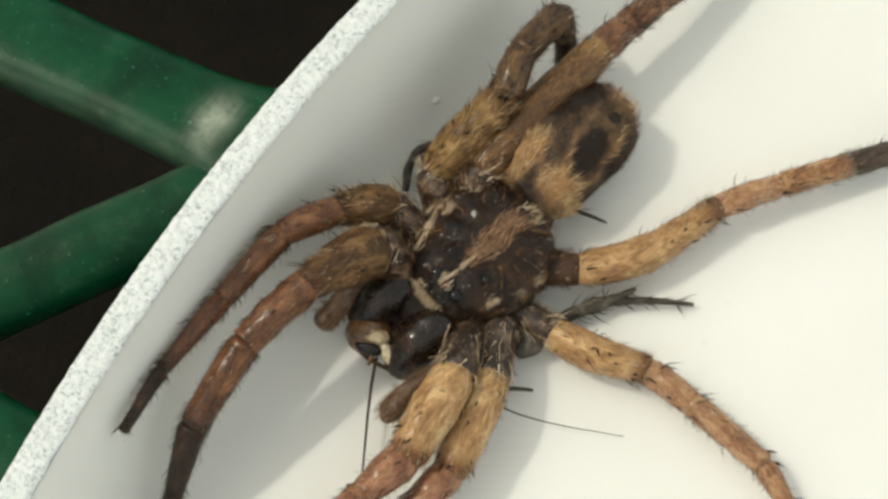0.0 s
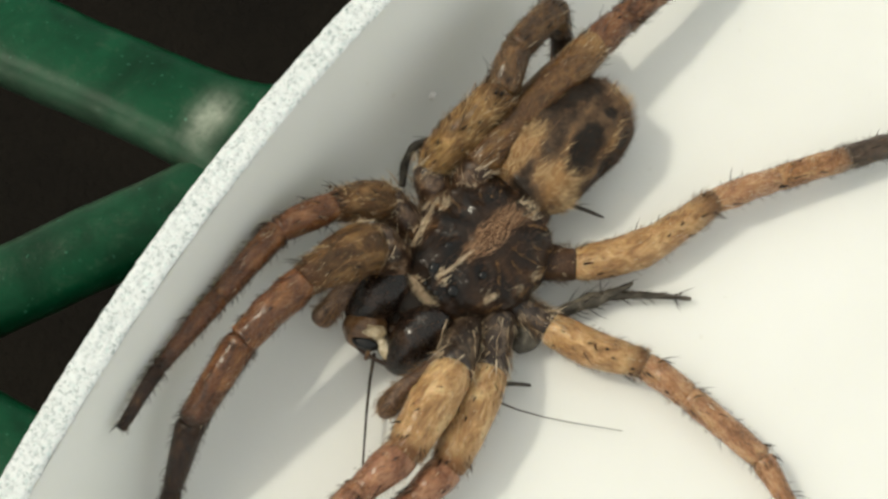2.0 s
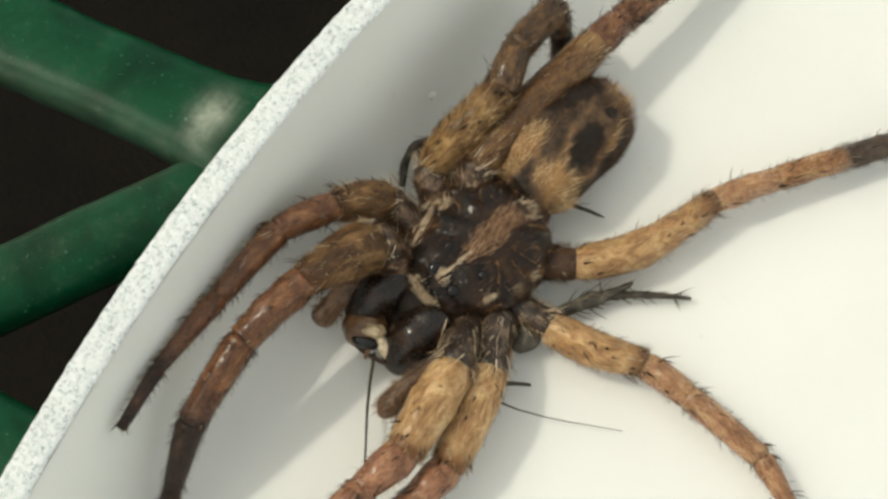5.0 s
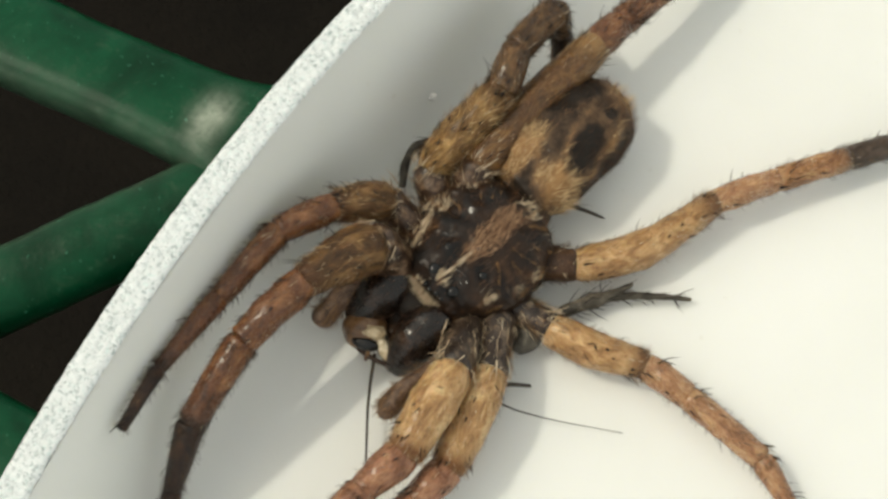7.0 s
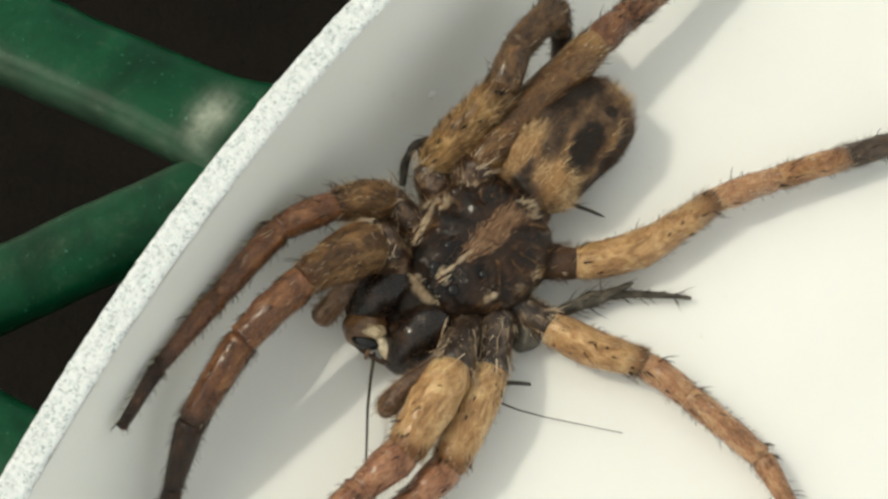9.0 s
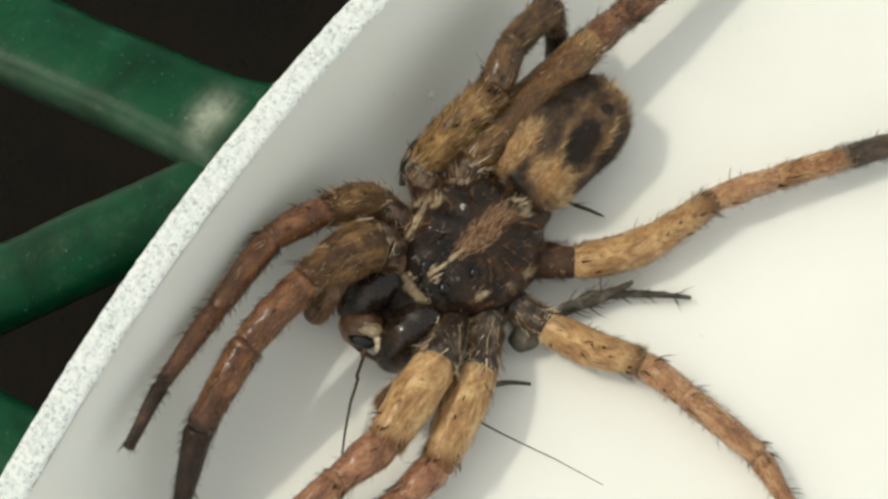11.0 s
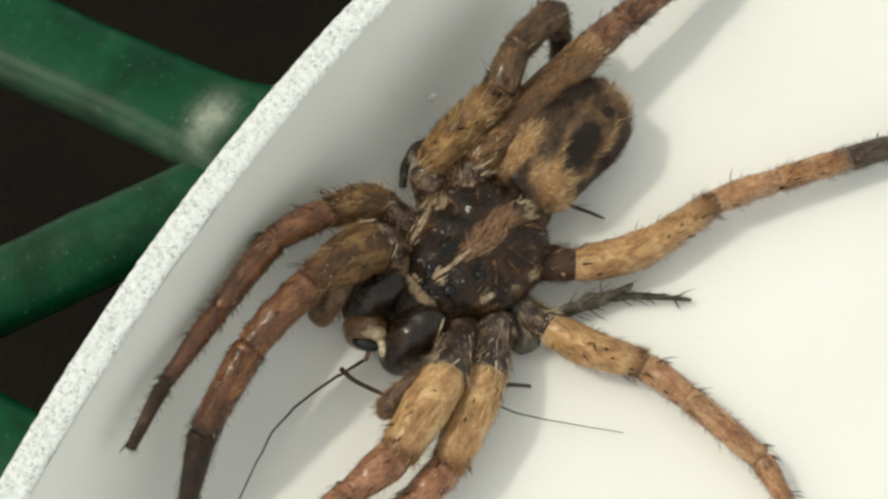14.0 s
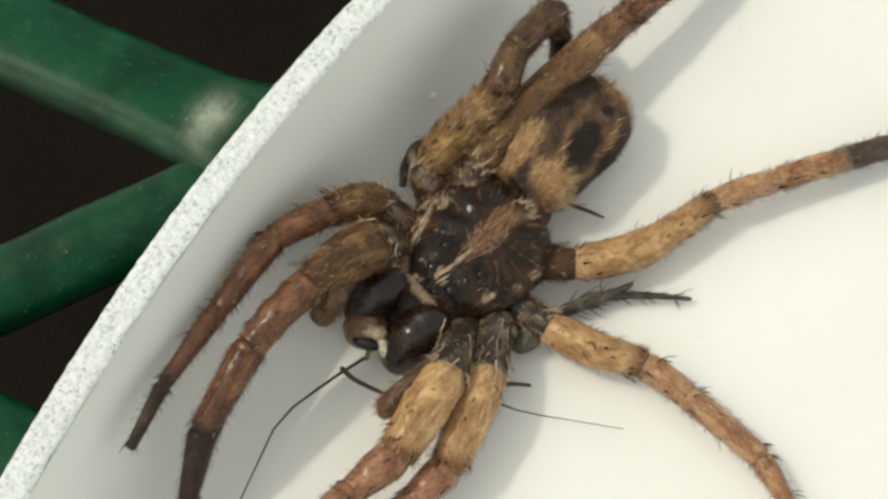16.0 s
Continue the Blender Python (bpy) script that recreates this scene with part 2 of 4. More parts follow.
ABDOMEN = toned("abdomen_skin", ((0.0, (0.020, 0.016, 0.013)), (0.25, (0.034, 0.023, 0.016)), (0.55, (0.122, 0.076, 0.045)), (1.0, (0.34, 0.195, 0.088))), 0.5, 4.5, 0.08, 0.08)
FACE = grained("dark_face_skin", (0.006, 0.004, 0.003), (0.013, 0.008, 0.005), (0.034, 0.018, 0.010), 0.65, 1.2, 6.0, 0.08, 0.0)
JET = grained("black_chelicera", (0.005, 0.003, 0.002), (0.012, 0.007, 0.005), (0.045, 0.022, 0.011), 0.26, 0.9, 5.0, 0.05, 0.42)
EYEBALL = grained("black_eye", (0.003, 0.003, 0.003), (0.004, 0.004, 0.004), (0.006, 0.005, 0.005), 0.12, 0.8, 4.0, 0.0, 0.0)
EYEBALL.node_tree.nodes["Principled BSDF"].inputs["Specular IOR Level"].default_value = 0.4
TAN_HAIR = hair_material("tan_hair", (0.07, 0.033, 0.015), (0.42, 0.235, 0.098))
GOLD_HAIR = hair_material("gold_hair", (0.20, 0.088, 0.030), (0.95, 0.71, 0.41))
PALE_HAIR = hair_material("pale_hair", (0.40, 0.28, 0.17), (0.82, 0.69, 0.51))
DARK_HAIR = hair_material("dark_hair", (0.015, 0.008, 0.005), (0.08, 0.040, 0.018))
SHEEN_HAIR = hair_material("glossy_brown_hair", (0.028, 0.013, 0.007), (0.20, 0.092, 0.042), 0.30, 0.4)
PINK_HAIR = hair_material("cinnamon_hair", (0.22, 0.110, 0.060), (0.66, 0.43, 0.265))
BRISTLE = hair_material("black_bristle", (0.008, 0.006, 0.005), (0.02, 0.014, 0.010), 0.3)
PREY = grained("brown_prey", (0.06, 0.028, 0.012), (0.17, 0.085, 0.036), (0.30, 0.17, 0.08), 0.28, 0.9, 4.0, 0.03, 0.5)
CREAM = grained("cream_face", (0.26, 0.18, 0.09), (0.50, 0.40, 0.26), (0.76, 0.68, 0.53), 0.35, 1.0, 5.0, 0.03, 0.3)
BEAD = grained("glossy_foam_bead", (0.85, 0.84, 0.80), (0.9, 0.9, 0.87), (0.93, 0.93, 0.9), 0.2, 0.8, 4.0, 0.0, 0.5)
GREY_LEG = grained("grey_prey_leg", (0.036, 0.031, 0.024), (0.085, 0.074, 0.058), (0.17, 0.148, 0.115), 0.45, 1.2, 6.0, 0.03)
THREAD = grained("dark_feeler", (0.020, 0.016, 0.011), (0.045, 0.035, 0.024), (0.08, 0.06, 0.04), 0.5, 1.5, 6.0, 0.01)

# ---- mesh helpers ----


def part(name, mesh, mat, parent=None, label="", at=None):
    """One mesh object under a thing or a part; the mesh comes in millimetres."""
    me = bpy.data.meshes.new(name)
    if isinstance(mesh, tuple):
        verts, faces = mesh[0], mesh[1]
        me.from_pydata([tuple(c * MM for c in v) for v in verts], [], faces)
        if len(mesh) > 3:
            grain = me.attributes.new("grain", "FLOAT_VECTOR", "POINT")
            grain.data.foreach_set("vector", [c for v in mesh[3] for c in v])
        if len(mesh) > 4:
            way = me.attributes.new("along", "FLOAT", "POINT")
            way.data.foreach_set("value", mesh[4])
        if len(mesh) > 2:
            tone = me.attributes.new("tone", "FLOAT", "POINT")
            tone.data.foreach_set("value", mesh[2])
    else:
        bmesh.ops.scale(mesh, vec=(MM, MM, MM), verts=mesh.verts)
        mesh.to_mesh(me)
        mesh.free()
    me.polygons.foreach_set("use_smooth", [True] * len(me.polygons))
    me.materials.append(mat)
    ob = new(name, me)
    ob.parent = parent
    if at is not None:
        ob.matrix_basis = at
    if label:
        tagged(ob, label)
    return ob


def shift(v):
    return Matrix.Translation(Vector(v) * MM)


def curve_points(pts, radii, steps):
    """Points and radii along a smooth curve through the given ones."""
    p = [Vector(q) for q in pts]
    out = []
    for i in range(len(p) - 1):
        a, b, c, d = p[max(i - 1, 0)], p[i], p[i + 1], p[min(i + 2, len(p) - 1)]
        for k in range(steps):
            t = k / steps
            q = 0.5 * (2 * b + (c - a) * t + (2 * a - 5 * b + 4 * c - d) * t * t + (3 * b - a - 3 * c + d) * t ** 3)
            out.append((q, radii[i] + (radii[i + 1] - radii[i]) * t))
    out.append((p[-1], radii[-1]))
    return out


def frames_along(line):
    rows, side = [], None
    for i, (q, r) in enumerate(line):
        ahead = (line[min(i + 1, len(line) - 1)][0] - line[max(i - 1, 0)][0]).normalized()
        if side is None:
            side = ahead.cross(Vector((0, 0, 1)))
            if side.length < 0.05:
                side = ahead.cross(Vector((0, 1, 0)))
        side = (side - ahead * side.dot(ahead)).normalized()
        rows.append((q, r, ahead, side, ahead.cross(side)))
    return rows


def tube(pts, radii, steps=6, sides=16, rough=0.05, cap=0.5, seed=0.0, ends=(True, True)):
    """A closed, slightly uneven tube with rounded ends; its tone falls towards the ends that are joints."""
    line = curve_points(pts, radii, steps)
    rows = frames_along(line)
    first, last = rows[0], rows[-1]
    domes = ((0.35, 0.95), (0.75, 0.66))
    full = [(first[0] - first[2] * first[1] * cap * a, first[1] * b, *first[2:]) for a, b in reversed(domes)]
    full += rows
    full += [(last[0] + last[2] * last[1] * cap * a, last[1] * b, *last[2:]) for a, b in domes]
    verts, faces, tones, grain, along = [], [], [], [], []
    run, before = 0.0, full[0][0]
    for i, (q, r, ahead, side, up) in enumerate(full):
        run, before = run + (q - before).length, q
        for k in range(sides):
            a = 2 * math.pi * k / sides
            w = side * math.cos(a) + up * math.sin(a)
            n = noise.noise((q + w * r) * 1.3 + Vector((seed, 0, 0)))
            verts.append(q + w * r * (1 + rough * n * 2))
            f = i / (len(full) - 1)
            along.append(f)
            tones.append(min(f if ends[0] else 0.5, 1 - f if ends[1] else 0.5) * 2)
            grain.append((math.cos(a) * r * 1.4 + seed * 7, math.sin(a) * r * 1.4, run * 0.75))
    m = len(full)
    for i in range(m - 1):
        for k in range(sides):
            b, c = i * sides + k, i * sides + (k + 1) % sides
            faces.append((b, c, c + sides, b + sides))
    verts += [first[0] - first[2] * first[1] * cap, last[0] + last[2] * last[1] * cap]
    tones += [0.0, 0.0]
    along += [0.0, 1.0]
    grain += [grain[0], grain[-1]]
    e = len(verts)
    for k in range(sides):
        faces.append((e - 2, (k + 1) % sides, k))
        faces.append((e - 1, (m - 1) * sides + k, (m - 1) * sides + (k + 1) % sides))
    return verts, faces, tones, grain, along


def hairs(roots):
    """Many hairs as slim bent spikes; each root is place, direction, length, width, sag."""
    verts, faces = [], []
    for q, d, length, width, sag in roots:
        d = d.normalized()
        s = d.cross(Vector((0.3, 0.2, 1.0))).normalized() * width * 0.5
        u = d.cross(s).normalized() * width * 0.5
        mid, tip = q + d * length * 0.55, q + d * length + sag * length
        n = len(verts)
        verts += [q + s, q - s * 0.5 + u, q - s * 0.5 - u, mid + s * 0.7, mid - s * 0.35 + u * 0.7, mid - s * 0.35 - u * 0.7, tip]
        for k in range(3):
            j = (k + 1) % 3
            faces += [(n + k, n + j, n + 3 + j, n + 3 + k), (n + 3 + k, n + 3 + j, n + 6)]
    return verts, faces


def tube_hair(rng, pts, radii, count, length, width, lean=0.5, steps=6, tops=False):
    rows = frames_along(curve_points(pts, radii, steps))
    out = []
    for _ in range(count):
        i = rng.randrange(1, len(rows) - 3)
        t = rng.random()
        q, r = rows[i][0].lerp(rows[i + 1][0], t), rows[i][1] + (rows[i + 1][1] - rows[i][1]) * t
        a = rng.uniform(0, 2 * math.pi)
        w = rows[i][3] * math.cos(a) + rows[i][4] * math.sin(a)
        if tops and w.z < -0.1:
            w = -w
        jit = Vector((rng.gauss(0, 1), rng.gauss(0, 1), rng.gauss(0, 1))) * 0.18
        d = w * (1 - lean) + rows[i][2] * lean + jit
        out.append((q + w * r * 0.95, d, length * rng.uniform(0.5, 1.3), width * rng.uniform(0.7, 1.2), rows[i][2] * 0.15))
    return out


def loft_at(stations, y):
    """Half-width, top and bottom of a lofted body at the place y along it."""
    for i in range(len(stations) - 1):
        a, b = stations[i], stations[i + 1]
        if a[0] <= y <= b[0]:
            t = (y - a[0]) / (b[0] - a[0])
            t = t * t * (3 - 2 * t) * 0.35 + t * 0.65
            return [a[k] + (b[k] - a[k]) * t for k in (1, 2, 3)]
    return list(stations[-1][1:])


def loft_point(stations, y, a):
    w, top, bottom = loft_at(stations, y)
    c, s = math.cos(a), math.sin(a)
    x = w * math.copysign(abs(c) ** 0.9, c)
    z = (top if s > 0 else -bottom) * math.copysign(abs(s) ** 0.95, s)
    return Vector((x, y, z))


def loft(stations, tone, rings=110, sides=96, rough=0.05, relief=None):
    y0, y1 = stations[0][0], stations[-1][0]
    verts, faces, tones = [], [], []
    for i in range(rings + 1):
        y = y0 + (y1 - y0) * (0.5 - 0.5 * math.cos(math.pi * i / rings))
        for k in range(sides):
            p = loft_point(stations, y, 2 * math.pi * k / sides)
            lift = relief(p) if relief else 0.0
            verts.append(p * (1 + rough * noise.noise(p * 0.9) + rough * 0.3 * noise.noise(p * 3.1) + lift))
            tones.append(tone(p))
    for i in range(rings):
        for k in range(sides):
            b, c = i * sides + k, i * sides + (k + 1) % sides
            faces.append((b, c, c + sides, b + sides))
    faces += [tuple(range(sides))[::-1], tuple(range(rings * sides, (rings + 1) * sides))]
    return verts, faces, tones


def loft_hair(rng, stations, count, length, width, keep, lean=(0, -1, 0), stand=0.5):
    out = []
    y0, y1 = stations[0][0], stations[-1][0]
    while len(out) < count:
        count -= 0.02
        y, a = rng.uniform(y0 + 0.1, y1 - 0.1), rng.uniform(-0.5, math.pi + 0.5)
        p = loft_point(stations, y, a)
        if rng.random() > keep(p):
            continue
        n = (loft_point(stations, y, a + 0.05) - loft_point(stations, y, a - 0.05)).cross(
            loft_point(stations, y + 0.05, a) - loft_point(stations, y - 0.05, a)).normalized()
        if n.dot(p) < 0:
            n = -n
        jit = Vector((rng.gauss(0, 1), rng.gauss(0, 1), rng.gauss(0, 1))) * 0.22
        out.append((p * 0.99, n * stand + Vector(lean) * (1 - stand) + jit, length * rng.uniform(0.5, 1.3), width * rng.uniform(0.7, 1.2), Vector(lean) * 0.12))
    return out


def ball(rx, ry, rz, rough=0.04, seed=0.0):
    bm = bmesh.new()
    bmesh.ops.create_icosphere(bm, subdivisions=4, radius=1.0)
    for v in bm.verts:
        n = 1 + rough * noise.noise(v.co * 1.7 + Vector((seed, 3, 1)))
        v.co = Vector((v.co.x * rx, v.co.y * ry, v.co.z * rz)) * n
    return bm


def bell(x, c, w):
    return math.exp(-((x - c) / w) ** 2)


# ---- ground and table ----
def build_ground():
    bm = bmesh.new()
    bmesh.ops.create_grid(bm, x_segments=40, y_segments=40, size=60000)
    # soil sheet coloured near-black to stand in for shade under the lattice
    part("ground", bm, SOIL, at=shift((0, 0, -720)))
    tagged(bpy.data.objects["ground"], "soil below the table, its shade put into a near-black colour", "ground", kind="structure")


NODE = Vector((-8.99, 6.63, -3.5))      # one crossing of the lattice
HALF = Vector((25.30, 12.50, 0))            # from a crossing to its neighbour


def strand_mesh(a, b, width, thick, seed, flat=0.78, web=0.0):
    """A flattened bar with rounded edges and a slightly hand-dipped coat."""
    way = (b - a).normalized()
    side = way.cross(Vector((0, 0, 1)))
    shape = []
    for k in range(20):
        t = 2 * math.pi * k / 20
        c, s = math.cos(t), math.sin(t)
        shape.append((math.copysign(abs(c) ** flat, c) * width, math.copysign(abs(s) ** flat, s) * thick))
    verts, faces, tones, n = [], [], [], 60
    for i in range(n + 1):
        f = i / n
        q = a.lerp(b, f)
        swell = 1 + 0.20 * (bell(f, 0, 0.16) + bell(f, 1, 0.16)) + web * (bell(f, 0, 0.085) + bell(f, 1, 0.085))
        for x, z in shape:
            p = q + side * x * swell + Vector((0, 0, z - 0.10 * x))
            k = noise.noise(p * 0.16 + Vector((seed, 0, 0))) * 0.18 + noise.noise(p * 0.7 + Vector((seed, 5, 0))) * 0.06
            verts.append(p + side * k + Vector((0, 0, k * 0.4)))
            weld_glare = 0.95 * bell(f, 0.170, 0.032) * bell(x, -0.3, 1.4) if z > 0 else 0.0      # sun glare beside the weld, painted as a pale patch
            tones.append(max(weld_glare, 0.11 * bell(x, -width * 0.93, 0.5)))
    for i in range(n):
        for k in range(20):
            p, r = i * 20 + k, i * 20 + (k + 1) % 20
            faces.append((p, r, r + 20, p + 20))
    faces += [tuple(range(20))[::-1], tuple(range(n * 20, n * 20 + 20))]
    return verts, faces, tones


def build_table():
    table = tagged(new("garden_table"), "garden table with a green enamelled steel lattice top", "table")
    u, v = HALF, Vector((HALF.x, -HALF.y, 0))
    zero = Vector((0, 0, 0))
    first = part("strand", strand_mesh(zero, u, 2.35, 1.7, 1.0), ENAMEL, table, at=shift(NODE))
    second = part("strand", strand_mesh(zero, -v, 3.05, 2.0, 7.0, 0.55, 0.45), ENAMEL, table, at=shift(NODE))
    bm = ball(4.6, 2.9, 1.72, 0.08, 2.0)
    weld = part("weld", bm, ENAMEL, table, at=shift(NODE))
    for i in range(-5, 8):
        for j in range(-5, 8):
            at = NODE + u * i + v * j
            if (i, j) == (0, 0) or abs(at.x) > 190 or abs(at.y) > 125:
                continue
            for one in (first, second, weld):
                o = new(one.name.split(".")[0], one.data)
                o.parent, o.matrix_basis = table, shift(at)
    edge = [(-215, -140, -4), (-215, 140, -4), (240, 140, -4), (240, -140, -4)]
    for i in range(4):
        part("edge_bar", tube([edge[i], edge[(i + 1) % 4]], [5, 5], 20, 16, 0.02), ENAMEL, table)
        x, y, z = edge[i]
        part("leg", tube([(x, y, -4), (x * 1.05, y * 1.05, -720)], [8, 8], 20, 16, 0.02), ENAMEL, table)


# ---- plate ----
CENTRE = Vector((83.8, -63.45, 0))
INSIDE = [(20, 0), (60, 0), (90, 0)] + [(104.5, 0), (106.1, 0.0), (107.7, 0.06), (108.9, 0.28), (109.9, 0.75), (110.6, 1.5), (111.15, 2.6), (111.6, 4.0), (112.05, 5.8), (112.65, 7.9), (113.05, 9.3), (113.17, 9.7)]
OUTSIDE = [(114.77, 9.7), (114.67, 9.2), (114.15, 8.5), (113.65, 6.2), (113.05, 3.9), (112.25, 1.3), (111.0, -0.6), (108.5, -1.6), (60, -1.6), (20, -1.6)]
RIM_IN, RIM_WIDE, RIM_Z = 113.17, 1.6, 9.7


def build_plate():
    plate = tagged(new("foam_plate"), "shallow white foam plate with a rough cut rim", "plate")
    n = 900
    verts, faces = [], []
    line = INSIDE + OUTSIDE
    for i in range(n):
        a = 2 * math.pi * i / n
        for r, z in line:
            k = 0.05 * noise.noise(Vector((r * math.cos(a), r * math.sin(a), z * 3)) * 0.12) if 104 < r < 114.6 else 0
            verts.append(CENTRE + Vector((math.cos(a) * (r + k), math.sin(a) * (r + k), z)))
    m = len(line)
    gap = len(INSIDE) - 1
    for i in range(n):
        for k in range(m - 1):
            if k == gap:
                continue
            b, c = i * m + k, (i + 1) % n * m + k
            faces.append((b, c, c + 1, b + 1))
    verts += [CENTRE, CENTRE + Vector((0, 0, -1.6))]
    for i in range(n):
        faces.append((n * m, i * m, (i + 1) % n * m)[::-1])
        faces.append((n * m + 1, i * m + m - 1, (i + 1) % n * m + m - 1))
    part("dish", (verts, faces), FOAM, plate, "smooth white foam")
    # the cut rim: fine where it is seen close, coarse elsewhere
    angles, a = [], 0.0
    while a < 360:
        angles.append(a)
        a += 0.06 if 124 < a < 162 else 1.0
    verts, faces, cols = [], [], 15
    for a in angles:
        near = 1.0 if 123 < a < 163 else 0.0
        way = Vector((math.cos(radians(a)), math.sin(radians(a)), 0))
        for k in range(cols):
            f = k / (cols - 1)
            q = CENTRE + way * (RIM_IN + RIM_WIDE * f)
            edge = min(1.0, min(f, 1 - f) * 7)
            h = 0.16 * edge ** 0.5
            h += near * edge * (0.16 * noise.noise(q * 3.2) + 0.14 * noise.noise(q * 7.5))
            out = near * 0.06 * noise.noise(q * 2.1) * (1 if k in (0, cols - 1) else 0)
            verts.append(q + way * out + Vector((0, 0, RIM_Z + h)))
    n = len(angles)
    for i in range(n):
        for k in range(cols - 1):
            b, c = i * cols + k, (i + 1) % n * cols + k
            faces.append((b, b + 1, c + 1, c))
    part("rim", (verts, faces), CUT, plate, "rough granular cut foam edge")
    return plate


def build_crumb():
    bm = ball(0.27, 0.22, 0.22, 0.3)
    crumb = part("foam_crumb", bm, BEAD, at=shift(CRUMB))
    tagged(crumb, "tiny white foam crumb stuck on the plate wall", "crumb")


CRUMB = (-0.47, 8.31, 1.66)

# ---- spider ----
BODY = shift((1.85, -1.25, 2.40)) @ pose(0, 0, 0, -3, 0, 133)
REAR = shift((6.78, 5.00, 2.55)) @ pose(0, 0, 0, 3, 0, 131)
SHELL_LINE = [(-4.0, 0.9, 0.6, -0.4), (-3.6, 2.1, 1.25, -0.7), (-2.7, 3.0, 1.85, -0.9), (-1.2, 3.70, 2.2, -0.9), (0.6, 3.75, 2.4, -0.9),
              (1.9, 3.2, 2.6, -0.9), (2.9, 2.6, 2.55, -0.8), (3.5, 2.25, 2.1, -0.7), (3.9, 2.0, 1.2, -0.5), (4.05, 1.5, 0.6, -0.2)]
REAR_LINE = [(-4.3, 0.5, 0.5, -0.5), (-3.95, 1.4, 1.3, -1.2), (-3.1, 2.15, 2.1, -1.9), (-1.6, 2.65, 2.6, -2.4), (0.2, 2.7, 2.7, -2.5),
             (1.8, 2.85, 2.45, -2.2), (3.0, 2.85, 1.9, -1.6), (3.9, 2.25, 1.2, -0.9), (4.3, 1.0, 0.5, -0.4)]


def blot(p, x, y, rx, ry, soft=0.35, lean=0.0):
    """1 inside an uneven oval marking, 0 outside."""
    c, s = math.cos(lean), math.sin(lean)
    dx, dy = p.x - x, p.y - y
    d = math.hypot((dx * c + dy * s) / rx, (dy * c - dx * s) / ry) + 0.28 * noise.noise(p * 1.4) + 0.14 * noise.noise(p * 3.7)
    return min(1.0, max(0.0, (1 + soft - d) / (2 * soft)))


def line_gap(p, pts):
    """How far p lies, seen from above, from a bent line."""
    best = 99.0
    for (ax, ay), (bx, by) in zip(pts, pts[1:]):
        dx, dy = bx - ax, by - ay
        t = min(1.0, max(0.0, ((p.x - ax) * dx + (p.y - ay) * dy) / (dx * dx + dy * dy)))
        best = min(best, math.hypot(p.x - ax - t * dx, p.y - ay - t * dy))
    return best


def shell_tone(p):
    x, y = p.x, p.y
    t = 0.16 + 0.26 * noise.noise(p * 0.75 + Vector((4, 2, 0))) + 0.08 * noise.noise(p * 2.4)
    t += 0.09 * blot(p, 2.6, 0.2, 1.2, 2.8, 0.5)                            # warmer flank
    t += 0.40 * blot(p, -0.40, -0.8, 0.64, 1.65, 0.5)                     # the pale middle patch
    t += 0.40 * bell(x, -0.43, 0.10) * (1 if 0.4 < y < 3.2 else 0)          # line between the eyes
    t += 0.13 * blot(p, -2.5, 1.0, 1.1, 2.6, 0.5)                           # soft grey sheen on this flank, painted as paler tone
    t -= 0.15 * blot(p, 0.2, 2.3, 1.9, 1.5, 0.5)                            # near-black head and hind corner
    t -= 0.12 * blot(p, 1.8, -2.4, 1.2, 1.1, 0.5)
    a = math.atan2(x, y + 0.9)
    r = math.hypot(x, y + 0.9)
    if r > 1.2:                                                             # grooves that fan out from the middle
        t += 0.16 * max(0.0, math.sin(a * 9 + 2.0 * noise.noise(p * 0.7))) ** 3 * bell(r, 2.6, 1.0)
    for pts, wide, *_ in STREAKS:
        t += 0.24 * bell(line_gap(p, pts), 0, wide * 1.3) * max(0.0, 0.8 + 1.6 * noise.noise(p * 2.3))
    return t


def shell_relief(p):
    """Radial furrows, a pit in the middle and a neck behind the head."""
    a, r = math.atan2(p.x, p.y + 0.9), math.hypot(p.x, p.y + 0.9)
    up = max(0.0, p.z) / 2.4
    k = 0.040 * math.sin(a * 8 + 1.2 * noise.noise(p * 0.6)) * bell(r, 2.4, 1.2)
    k -= 0.05 * bell(math.hypot(p.x, (p.y + 1.4) * 0.5), 0, 0.35)
    k -= 0.06 * bell(p.y - 0.5 * abs(p.x), 0.2, 0.5) * min(1.0, abs(p.x) / 1.5)
    return k * up


